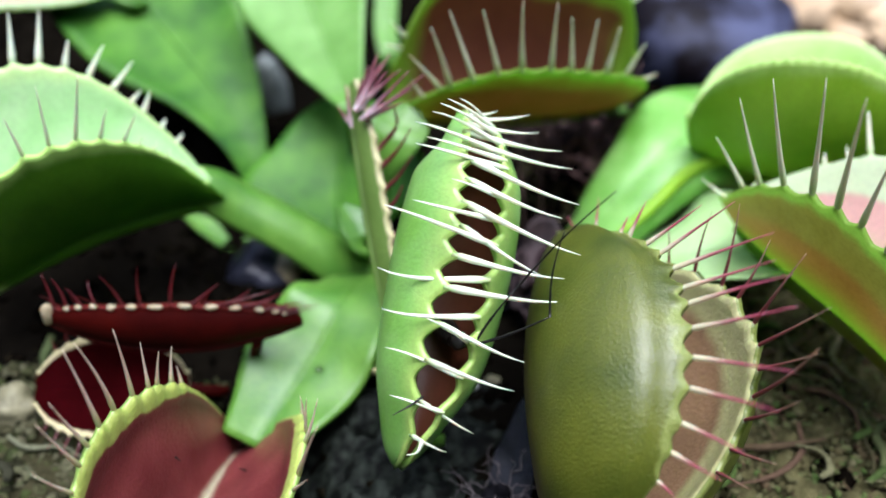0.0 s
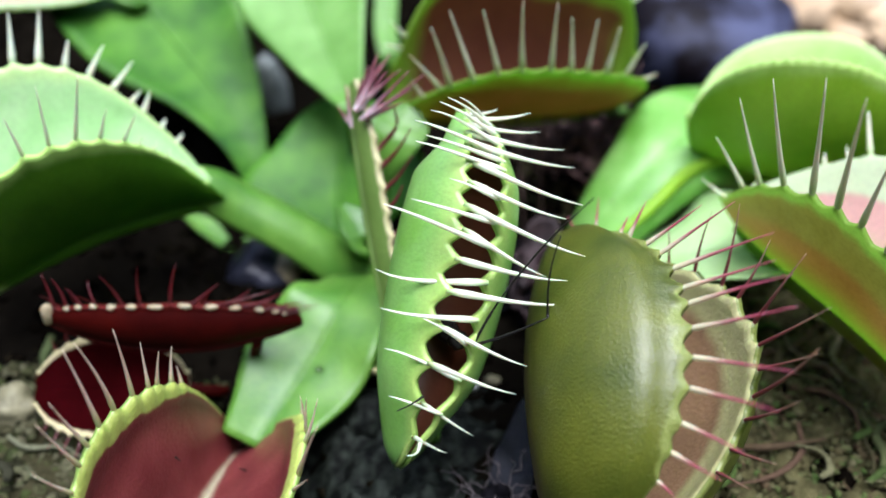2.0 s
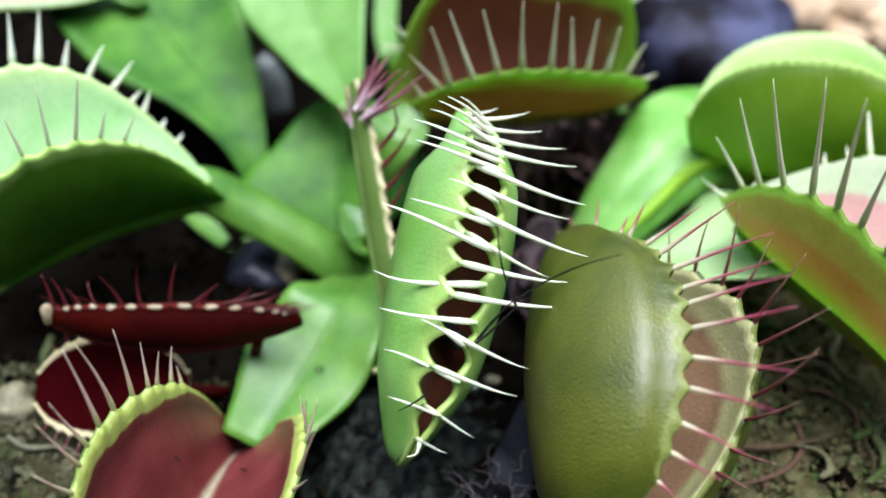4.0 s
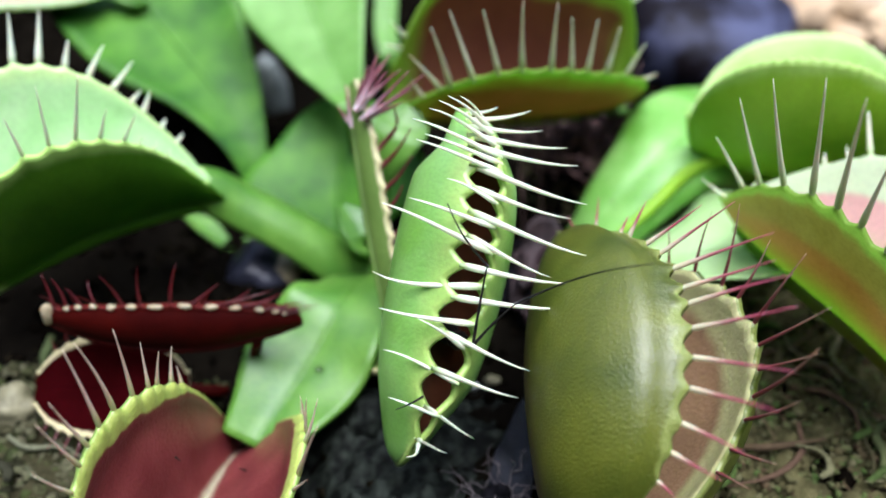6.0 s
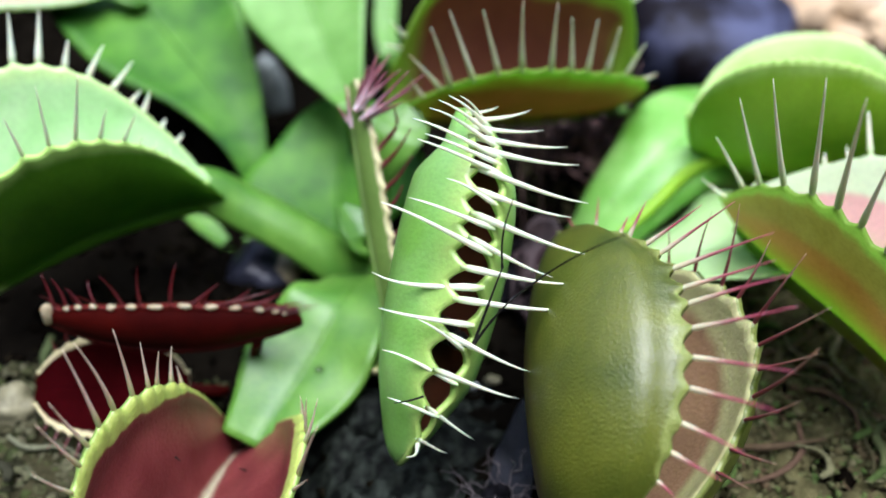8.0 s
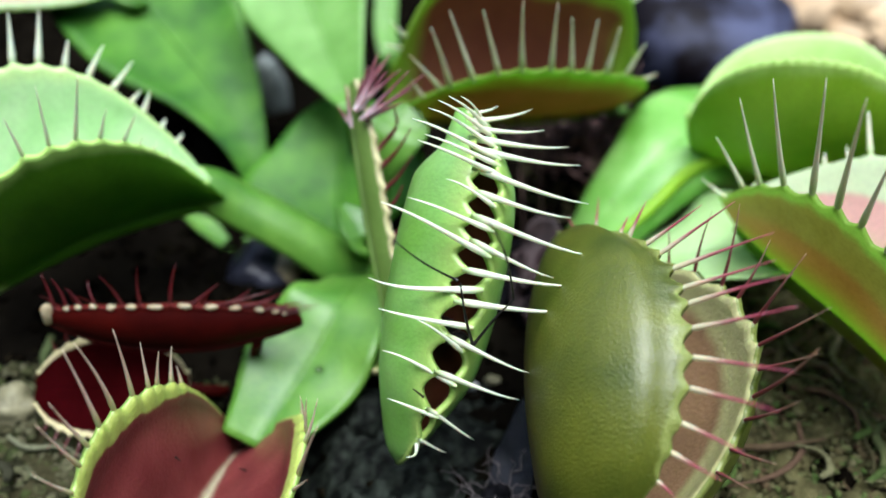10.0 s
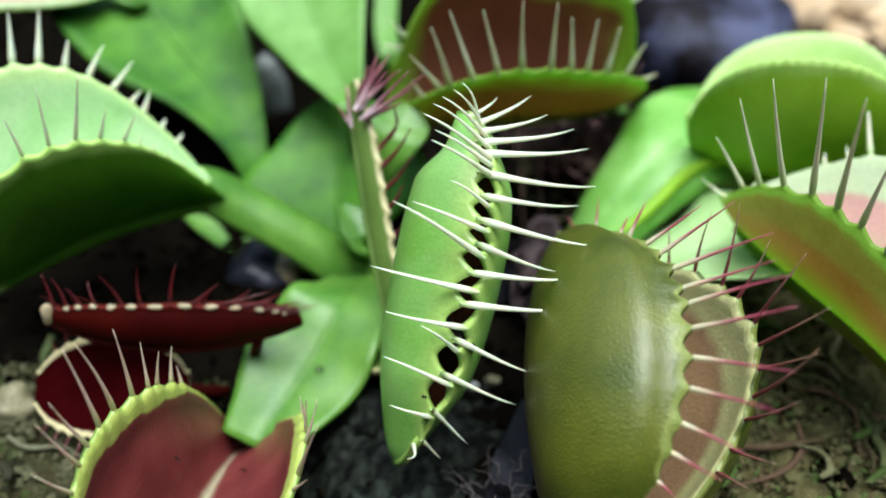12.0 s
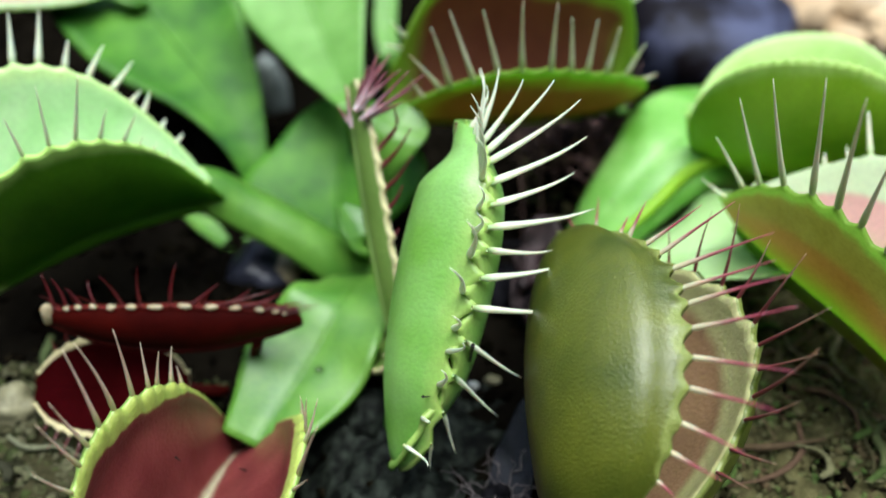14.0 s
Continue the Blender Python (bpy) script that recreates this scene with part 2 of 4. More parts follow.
WATER_DROP.node_tree.nodes["Principled BSDF"].inputs["Roughness"].default_value = 0.03
WATER_DROP.node_tree.nodes["Principled BSDF"].inputs["IOR"].default_value = 1.33


# ---- builders ----
WORLD_AT = {}


def thing(name, at, label, category, group="", kind=""):
    """An empty at the foot of a thing; at: millimetres, or a pose in metres."""
    ob = new(name)
    ob.empty_display_size = 0.005
    m = at if isinstance(at, Matrix) else Matrix.Translation(Vector(at) * MM)
    ob.matrix_basis = m
    WORLD_AT[ob] = m
    return tagged(ob, label, category, group, kind)


def finish(name, bm, materials):
    me = bpy.data.meshes.new(name)
    bm.normal_update()
    bm.to_mesh(me)
    bm.free()
    for m in materials if isinstance(materials, (list, tuple)) else [materials]:
        me.materials.append(m)
    me.shade_smooth()
    return me


def part(name, bm, materials, parent, label="", at=None):
    """Links a bmesh, drawn in world millimetres, as one mesh under a thing or a part; at: the pose of its own origin."""
    m = WORLD_AT[parent] if at is None else at
    bm.transform(m.inverted() @ Matrix.Scale(MM, 4))
    ob = new(name, finish(name, bm, materials))
    ob.parent = parent
    ob.matrix_basis = WORLD_AT[parent].inverted() @ m
    WORLD_AT[ob] = m
    return tagged(ob, label)


def solo(name, bm, materials, at, label, category, group="", kind=""):
    """A thing of one mesh, drawn in world millimetres."""
    m = Matrix.Translation(Vector(at) * MM)
    bm.transform(m.inverted() @ Matrix.Scale(MM, 4))
    ob = new(name, finish(name, bm, materials))
    ob.matrix_basis = m
    WORLD_AT[ob] = m
    return tagged(ob, label, category, group, kind)


def spline(points, n):
    """n+1 points on a smooth curve through the points given."""
    p = [Vector(q) for q in points]
    p = [2 * p[0] - p[1], *p, 2 * p[-1] - p[-2]]
    out = []
    spans = len(p) - 3
    for i in range(n + 1):
        s = i / n * spans
        k = min(int(s), spans - 1)
        f = s - k
        a, b, c, d = p[k:k + 4]
        out.append(0.5 * (2 * b + (c - a) * f + (2 * a - 5 * b + 4 * c - d) * f * f + (3 * b - a - 3 * c + d) * f ** 3))
    return out


def tube(bm, points, radii, sides=8, flat=1.0, across=None):
    """A round rod along points with a radius at each; the UV's second axis runs along it."""
    uvl = bm.loops.layers.uv.verify()
    rings = []
    ref = Vector(across) if across else Vector((0.31, 0.17, 0.93))
    for i, p in enumerate(points):
        t = (points[min(i + 1, len(points) - 1)] - points[max(i - 1, 0)]).normalized()
        a = t.cross(ref).normalized()
        b = t.cross(a).normalized()
        rings.append([bm.verts.new(p + radii[i] * (math.cos(2 * math.pi * k / sides) * a + flat * math.sin(2 * math.pi * k / sides) * b)) for k in range(sides)])
    n = len(points) - 1
    for i in range(n):
        for k in range(sides):
            f = bm.faces.new((rings[i][k], rings[i][(k + 1) % sides], rings[i + 1][(k + 1) % sides], rings[i + 1][k]))
            for loop, uv in zip(f.loops, ((k, i), (k + 1, i), (k + 1, i + 1), (k, i + 1))):
                loop[uvl].uv = (uv[0] / sides, uv[1] / n)
    for ring, s in ((rings[0], 0.0), (rings[-1], 1.0)):
        f = bm.faces.new(ring)
        for loop in f.loops:
            loop[uvl].uv = (0.5, s)
    return bm


def sheet(bm, grid, thick, inside_slot=1, plump=0.0, belly=0.0):
    """A skin with thickness from a grid of points; rows run from the root line to the free edge. Outside: slot 0. plump, belly: how far the inside and the outside swell."""
    uvl = bm.loops.layers.uv.verify()
    nu, nv = len(grid), len(grid[0])
    g = np.array([[list(q) for q in row] for row in grid])
    du = np.gradient(g, axis=0)
    dv = np.gradient(g, axis=1)
    nrm = np.cross(du, dv)
    nrm /= np.linalg.norm(nrm, axis=2, keepdims=True) + 1e-9
    taper = np.linspace(1.0, 0.55, nv)[None, :, None]
    out = nrm.copy()
    brim = int(0.90 * nv)
    out[:, brim:] = out[:, brim:brim + 1]
    layers = []
    v = np.linspace(0, 1, nv)
    rise, fall, climb, brow = [np.clip(f, 0, 1) for f in (v / 0.5, (v - 0.52) / 0.34, (v - 0.25) / 0.64, (v - 0.89) / 0.095)]
    ends = 1 - np.abs(np.linspace(-1, 1, nu)) ** 4
    cushion = (plump * rise * rise * (3 - 2 * rise) * (1 - fall * fall * (3 - 2 * fall)))[None, :, None]
    span = np.linalg.norm(g[:, -1] - g[:, 0], axis=1)
    cushion = cushion * (span / span.max())[:, None, None]
    swell = (belly * climb * climb * (3 - 2 * climb) * (1 - brow * brow * (3 - 2 * brow)))[None, :, None] * ends[:, None, None]
    for sgn in (0.5, -0.5):
        pts = g + nrm * thick * sgn * taper + (out * swell if sgn > 0 else -nrm * cushion)
        layers.append([[bm.verts.new(pts[i][j]) for j in range(nv)] for i in range(nu)])

    def quad(vs, uvs, slot):
        f = bm.faces.new(vs)
        f.material_index = slot
        for loop, uv in zip(f.loops, uvs):
            loop[uvl].uv = uv

    for i in range(nu - 1):
        for j in range(nv - 1):
            ij = ((i, j), (i + 1, j), (i + 1, j + 1), (i, j + 1))
            uvs = [(a / (nu - 1), b / (nv - 1)) for a, b in ij]
            quad([layers[0][a][b] for a, b in ij], uvs, 0)
            quad([layers[1][a][b] for a, b in reversed(ij)], uvs[::-1], inside_slot)
    loop_ij = [(i, 0) for i in range(nu)] + [(nu - 1, j) for j in range(1, nv)] + [(i, nv - 1) for i in range(nu - 2, -1, -1)] + [(0, j) for j in range(nv - 2, 0, -1)]
    for (a, b), (c, d) in zip(loop_ij, loop_ij[1:] + loop_ij[:1]):
        uvs = [(a / (nu - 1), b / (nv - 1)), (c / (nu - 1), d / (nv - 1))]
        quad([layers[0][c][d], layers[0][a][b], layers[1][a][b], layers[1][c][d]], [uvs[1], uvs[0], uvs[0], uvs[1]], 0)
    return bm


class Lobe:
    """One half of a trap in the trap's space: midrib along y, opening toward z, the lobe on side +1 or -1 of x."""

    def __init__(self, side, length, width, start, bend, arch=0.0, flare=0.0, fan=0.0, blunt=2.6, teeth=14, scallop=0.25, skew=0.0, bow=0.0, twist=0.0, peaks=(), shape=(0.0, 0.0), tilt_up=0.0, cusp=0.021, neck=None, pinch=0.0, brim=0.88):
        self.side, self.length, self.width = side, length, width
        self.start, self.bend, self.arch = radians(start), radians(bend), arch
        self.flare, self.fan, self.blunt = flare, fan, blunt
        self.teeth, self.scallop, self.skew = teeth, scallop, skew
        self.bow, self.twist, self.peaks = bow, radians(twist), peaks
        self.shape, self.tilt_up, self.cusp, self.neck, self.pinch, self.brim = shape, tilt_up, cusp, neck, pinch, brim

    def reach(self, u):
        e = 2 * u - 1
        full = max((0.06 if u > 0.5 else 0.008) if self.neck else 0.10, 1 - min(1.0, abs(e)) ** self.blunt) ** 0.5
        return self.width * full * (1 + self.skew * e + self.shape[0] * e ** 2 + self.shape[1] * e ** 3)

    def at(self, u, v):
        w = self.reach(u)
        a, b = self.start, self.bend
        lift = 0.0
        if self.neck:
            f = min(1.0, max(0.0, (u - self.neck[0]) / 0.13))
            lift = w * self.neck[1] * f * f * (3 - 2 * f)
            w -= lift
            lift *= (math.sin(a) - math.sin(a - b)) / b
        x = w * (math.cos(a - b * v) - math.cos(a)) / b
        z = w * (math.sin(a) - math.sin(a - b * v)) / b
        f = max(0.0, 1 - u / 0.26)
        x *= 1 - self.pinch * f * f * (3 - 2 * f) * v * v
        lip = self.pinch * f * f * v
        rim = max(0.0, (v - self.brim) / (1 - self.brim))
        x += self.flare * rim * rim
        if self.peaks:
            near = min(abs(u - q) for q in self.peaks)
            peak = math.exp(-(near / self.cusp) ** 1.3) + 0.1
        else:
            peak = 1.5 * (0.5 + 0.5 * math.cos(2 * math.pi * (u * self.teeth - 0.5))) ** 2.2 - 0.5
        ripple = self.scallop * rim * peak * (w / self.width) ** 2
        end = a - b * v
        x -= ripple * -math.sin(end)
        z += ripple * math.cos(end)
        y = self.length * (u - 0.5) * (1 + self.fan * v) - lip
        e = 2 * u - 1
        z += lift + self.length * (self.arch * e ** 2 + self.tilt_up * e ** 3)
        x = self.side * x + self.bow * self.length * e * e
        c, sn = math.cos(self.twist * e), math.sin(self.twist * e)
        return Vector((x * c + z * sn, y, z * c - x * sn))

    def margin(self, u):
        p = self.at(u, 1.0)
        t = (self.at(u, 0.83) - self.at(u, 0.70)).normalized()
        along = (self.at(min(1, u + 0.02), 0.8) - self.at(max(0, u - 0.02), 0.8)).normalized()
        n = along.cross(t) * self.side
        n = Vector((n.x, 0, n.z)).normalized()
        return p, t, n, along


def bristle_mesh(base, way, curl, length, radius, root=2.0, hook=Vector((0, 0, 0))):
    bm = bmesh.new()
    n = 9
    pts = [base + way * (length * s) + curl * (length * s * s) + hook * (length * (s * abs(s) ** 3 - 0.9 * s)) for s in [(k / n) ** 1.15 - 0.06 * (1 - k / n) for k in range(n + 1)]]
    rad = [radius * ((1 - k / n) ** 0.75 * 0.9 + 0.1) * (1 + root * math.exp(-7.0 * k / n)) * (0.3, 0.75, 1.0)[min(k, 2)] for k in range(n + 1)]
    return tube(bm, pts, rad, 8, 0.85)


def trap_pose(a, b, opening):
    """The pose of a trap with its midrib from a to b (millimetres), opening toward a direction."""
    a, b = Vector(a), Vector(b)
    y = (b - a).normalized()
    z = Vector(opening)
    z = (z - z.dot(y) * y).normalized()
    x = y.cross(z)
    m = Matrix((x, y, z)).transposed().to_4x4()
    return Matrix.Translation((a + b) / 2 * MM) @ m, (b - a).length


def lobe_part(owner, m, lobe, skins, thick=0.7, nu=0, nv=30, label="", name="lobe", plump=0.0, belly=0.0):
    """The lobe's skin as a part with its origin on the midrib; m: the trap's pose."""
    to_mm = Matrix.Scale(1000, 4) @ m @ Matrix.Scale(MM, 4)
    nu = nu or max(60, lobe.teeth * 8)
    grid = [[to_mm @ lobe.at(i / nu, j / nv) for j in range(nv + 1)] for i in range(nu + 1)]
    if lobe.side < 0:
        grid = grid[::-1]
    return part(name, sheet(bmesh.new(), grid, thick, plump=plump, belly=belly), skins, owner, label, at=m)


def add_rows(ob, m, lobe, rows, material, radius=0.3, curl=0.04, root=0.9, seed=1, hook=(0, 0, 0)):
    """Bristles one by one: place along the margin, length, tilt over the opening and lean toward the tip in degrees."""
    rnd = random.Random(seed)
    to_mm = Matrix.Scale(1000, 4) @ m @ Matrix.Scale(MM, 4)
    turn = m.to_3x3()
    longest = max(row[1] for row in rows)
    for u, size, tilt, lean in rows:
        p, t, nn, along = lobe.margin(u)
        a, b = radians(tilt), radians(lean)
        way = (math.cos(b) * (math.cos(a) * t - math.sin(a) * nn) + math.sin(b) * Vector((0, 1, 0))).normalized()
        back = curl * (nn * rnd.uniform(-1, 1) + along * rnd.uniform(-1, 1))
        part("tooth", bristle_mesh(to_mm @ p, turn @ way, turn @ back, size, radius * (0.72 + 0.28 * size / longest), root, turn @ Vector(hook)), material, ob, at=m @ Matrix.Translation(p * MM))


def add_bristles(ob, m, lobe, material, length, radius=0.3, tilt=20.0, fan=0.5, curl=0.15, lo=0.04, hi=0.96, wild=0.08, seed=1, ends=0.45, count=None, power=1.2, lean=0.0, root=0.9):
    """Bristles along a lobe's margin. tilt: degrees by which they lean in over the opening."""
    rnd = random.Random(seed)
    to_mm = Matrix.Scale(1000, 4) @ m @ Matrix.Scale(MM, 4)
    turn = m.to_3x3()
    n = count or lobe.teeth
    for k in range(n):
        u = (k + 0.5) / n
        if not lo <= u <= hi:
            continue
        p, t, nn, along = lobe.margin(u)
        e = 2 * u - 1
        a = radians(tilt + rnd.uniform(-60, 60) * wild)
        way = (math.cos(a) * t - math.sin(a) * nn + (lean + fan * math.copysign(abs(e) ** power, e) + rnd.uniform(-1, 1) * wild) * Vector((0, 1, 0))).normalized()
        back = curl * (nn if tilt > 0 else -nn) + Vector((0, rnd.uniform(-1, 1) * wild, 0))
        size = length * (ends + (1 - ends) * (1 - abs(e) ** 2.2)) * rnd.uniform(1 - wild * 1.6, 1 + wild)
        foot = m @ Matrix.Translation(p * MM)
        part("tooth", bristle_mesh(to_mm @ p, turn @ way, turn @ back, size, radius * (0.75 + 0.25 * size / length), root), material, ob, at=foot)


def blade(points, widths, up, cup=0.15, n=34, across=14, wave=0.0, seed=3, roll=0.0):
    """A leaf blade along a curve; up: the way its face looks; cup: how far its edges rise; roll: how far one edge turns down."""
    rnd = random.Random(seed)
    line = spline(points, n)
    wl = spline([(w, 0, 0) for w in widths], n)
    ph = rnd.uniform(0, 6)
    grid = []
    for i, p in enumerate(line):
        t = (line[min(i + 1, n)] - line[max(i - 1, 0)]).normalized()
        s = t.cross(Vector(up)).normalized()
        f = s.cross(t).normalized()
        w = max(0.15, wl[i].x)
        row = []
        for j in range(across + 1):
            q = 2 * j / across - 1
            lift = cup * w * q * q + 0.022 * w * math.exp(-(q * 7) ** 2) * -1 + wave * w * q * abs(q) * math.sin(ph + i * 0.5) - roll * w * max(0.0, q - 0.62) ** 1.6
            row.append(p + s * (q * w * 0.5) + f * lift)
        grid.append(row)
    return grid


def blade_part(owner, points, widths, up, material, cup=0.15, thick=0.5, wave=0.0, label="", name="petiole", seed=3, n=34, roll=0.0):
    return part(name, sheet(bmesh.new(), blade(points, widths, up, cup, n, wave=wave, seed=seed, roll=roll), thick, 0), material, owner, label)


def lump(bm, at, size, seed, rough=0.25, level=2):
    """An uneven stone: a ball pushed in and out by noise. size: three half axes."""
    got = bmesh.ops.create_icosphere(bm, subdivisions=level, radius=1.0)
    off = Vector((seed * 3.7, seed * 1.3, seed * 2.1))
    for v in got["verts"]:
        k = 1 + rough * noise.noise(v.co * 1.3 + off) * 1.6 + 0.4 * rough * noise.noise(v.co * 3.1 + off)
        v.co = Vector(at) + Vector((v.co.x * size[0], v.co.y * size[1], v.co.z * size[2])) * k
    return bm


# ---- ground ----
def height(x, y):
    """The bed's surface in millimetres."""
    far = math.hypot(x, y - 80)
    h = 2.6 * noise.noise(Vector((x * 0.05, y * 0.05, 0.3))) + 1.3 * noise.noise(Vector((x * 0.16, y * 0.16, 1.7))) + 0.7 * noise.noise(Vector((x * 0.45, y * 0.45, 4.2)))
    hollow = 6.0 * math.exp(-((x + 19) / 10) ** 2 - ((y - 40) / 15) ** 2)
    return h * min(1.0, 400 / max(far, 1)) - hollow


def build_ground():
    axis = [-1500, -900, -600, -400, -300, -250]
    xs = axis + list(np.arange(-180, 181, 2.0)) + [-a for a in axis[::-1]]
    ys = [a + 80 for a in axis] + list(np.arange(-100, 261, 2.0)) + [80 - a for a in axis[::-1]]
    bm = bmesh.new()
    rows = [[bm.verts.new((x, y, height(x, y))) for x in xs] for y in ys]
    for j in range(len(ys) - 1):
        for i in range(len(xs) - 1):
            bm.faces.new((rows[j][i], rows[j][i + 1], rows[j + 1][i + 1], rows[j + 1][i]))
    solo("ground", bm, SOIL, (0, 0, 0), "wet peat soil of the bed, darkened for shade", "soil", kind="structure")


build_ground()


def build_sky_blocks():
    """Added unseen slabs around the bed that block low sky light."""
    # The dark south slab stands in for a body blocking light behind the camera.
    for name, centre, half in (("sky_block_north", (0, 1480, 350), (1500, 40, 360)), ("sky_block_south", (0, -430, 300), (1500, 40, 310)),
                               ("sky_block_east", (1460, 80, 350), (40, 1360, 360)), ("sky_block_west", (-1460, 80, 350), (40, 1360, 360))):
        bm = bmesh.new()
        bmesh.ops.create_cube(bm, size=2.0)
        for v in bm.verts:
            v.co = Vector(centre) + Vector((v.co.x * half[0], v.co.y * half[1], v.co.z * half[2]))
        bmesh.ops.bevel(bm, geom=bm.edges[:], offset=8, segments=2, affect="EDGES")
        solo(name, bm, BLOCK_DARK if name == "sky_block_south" else BLOCK_GREY, centre, "added unseen slab that blocks low sky light", "wall", kind="structure")


build_sky_blocks()


# ---- traps ----
def build_trap(a, b, opening, lobes, skins, bristles, stalk, label, stalk_material=LEAF, group="flytrap leaves", thick=0.7, stalk_widths=(2.0, 3.0, 2.0), stalk_up=(0, -0.3, 1), beads=None, stalk_cup=0.2, stalk_thick=0.9, rib=0.9, plump=0.0, belly=0.0):
    """A flytrap leaf: stalk from its foot in the ground up to the trap, two lobes (side -1, then +1), each with its own bristles."""
    m, length = trap_pose(a, b, opening)
    owner = thing("flytrap_leaf", stalk[0], label, "carnivorous plant", group)
    blade_part(owner, stalk, stalk_widths, stalk_up, stalk_material, cup=stalk_cup, thick=stalk_thick)
    keel = bmesh.new()
    to_mm = Matrix.Scale(1000, 4) @ m @ Matrix.Scale(MM, 4)
    for lobe in lobes:
        lobe.length = length
    tube(keel, [to_mm @ (lobes[0].at(i / 20, 0.0) - Vector((0, 0, 0.45))) for i in range(21)], [rib - 0.5 * rib * abs(i / 10 - 1) ** 3 for i in range(21)], 10)
    part("midrib", keel, skins[0], owner)
    for k, lobe in enumerate(lobes):
        ob = lobe_part(owner, m, lobe, skins, thick, plump=plump, belly=belly)
        if bristles[k] and "rows" in bristles[k]:
            add_rows(ob, m, lobe, **{"seed": 5 + 7 * k, **bristles[k]})
        elif bristles[k]:
            add_bristles(ob, m, lobe, **{"seed": 5 + 7 * k, **bristles[k]})
        if beads and lobe.side < 0:
            for q, (u, half) in enumerate(beads):
                p = to_mm @ lobe.margin(u)[0]
                part("bead", lump(bmesh.new(), p, (half * 0.9, 0.28, 0.22), q, 0.25), BEAD, ob, at=Matrix.Translation(p * MM))
    return owner


def two(first, second, **kw):
    """Two lobes that open by their own angles and share the rest."""
    return [Lobe(-1, 20, start=first, **kw), Lobe(1, 20, start=second, **kw)]


# large olive trap beside the moving one
OLIVE_NEAR = ((0.920, 1.8, -66, 9), (0.855, 2.8, -42, 27), (0.768, 1.5, -28, 24), (0.735, 2.9, -30, 24), (0.667, 4.8, -10, 2), (0.608, 6.1, -12, 4), (0.540, 6.9, -8, -7), (0.473, 6.2, -8, -9),
              (0.427, 6.9, -12, -8), (0.365, 6.7, -10, -12), (0.300, 6.9, -12, -26), (0.240, 6.7, -18, -29), (0.180, 4.6, -8, -33), (0.135, 4.4, -22, -35), (0.095, 1.8, -22, -38))
OLIVE_FAR = ((0.773, 3.1, 36, 18), (0.713, 5.4, 30, 16), (0.640, 6.5, 24, 16), (0.585, 5.0, 10, 11), (0.502, 7.3, 20, 2), (0.440, 6.5, 6, -9), (0.380, 5.5, 2, -15), (0.320, 7.8, 16, -10),
             (0.273, 5.8, 10, -15), (0.215, 5.2, 8, -31), (0.173, 4.0, 12, -29))
olive = dict(brim=0.95, arch=0.043, tilt_up=0.005, fan=0.366, blunt=1.95, flare=0.2, teeth=15)
build_trap((7.5, 35.4, 5.4), (8.5, 56.5, 10.2), (0.75, -0.18, 0.63),
           [Lobe(-1, 20, 19.8, 80.8, 110.5, skew=-0.243, shape=(-0.14, -0.20), scallop=0.75, cusp=0.017, peaks=[r[0] for r in OLIVE_NEAR], **olive),
            Lobe(1, 20, 18.5, 49.5, 92.0, skew=-0.107, shape=(-0.34, -0.18), scallop=1.15, cusp=0.024, peaks=[r[0] for r in OLIVE_FAR], **olive)], [OLIVE_SKIN, OLIVE_INSIDE],
           [dict(rows=OLIVE_NEAR, material=TOOTH_PINK, radius=0.19, root=1.6), dict(rows=OLIVE_FAR, material=TOOTH_DUSK, radius=0.16, curl=0.12, root=1.2)],
           [(5.5, 41.0, 0.0), (7.2, 35.4, -0.2), (7.5, 35.4, 5.4)], "plump olive-green flytrap with pink bristles, half open", thick=0.9, rib=0.25, plump=0.5, belly=1.2)

# trap with a pink inside
PINK_FAR = ((0.138, 1.2, 2, -35), (0.188, 1.3, 4, -50), (0.235, 5.8, 4, -43), (0.315, 5.1, 6, -33), (0.42, 5.0, 0, -10), (0.53, 5.0, 0, 0), (0.65, 5.0, 0, 10), (0.8, 4.5, 0, 20))
PINK_NEAR = ((0.045, 2.9, -27, -27), (0.158, 5.2, -5, -20), (0.247, 7.9, -1, -13), (0.355, 9.7, -1, -8), (0.468, 10.1, 5, -3), (0.560, 11.7, -3, 5), (0.643, 7.7, 1, 6), (0.733, 9.3, -1, 5), (0.82, 7.5, 0, 14), (0.91, 5.0, 0, 24))
pink = dict(arch=-0.013, tilt_up=-0.041, fan=0.177, blunt=1.89, flare=0.3, teeth=10)
build_trap((27.0, 62.9, 11.8), (37.4, 44.7, 10.0), (0.22, 0.03, 0.97),
           [Lobe(-1, 20, 15.2, 51.5, 28.6, skew=0.113, shape=(-0.12, 0.04), scallop=0.9, cusp=0.026, peaks=[r[0] for r in PINK_FAR], **pink),
            Lobe(1, 20, 14.7, 54.5, 29.3, skew=0.214, shape=(-0.05, 0.19), scallop=0.95, cusp=0.026, peaks=[r[0] for r in PINK_NEAR], **pink)], [ORANGE_SKIN, PINK_INSIDE],
           [dict(rows=PINK_FAR, material=TOOTH_GREEN, radius=0.27), dict(rows=PINK_NEAR, material=TOOTH_GREEN, radius=0.27, root=1.1)],
           [(50.5, 57.4, -0.0), (41.5, 44.8, 7.6), (37.4, 44.7, 10.0)], "open flytrap with olive-orange back and pink inside", stalk_material=LEAF_BRIGHT)

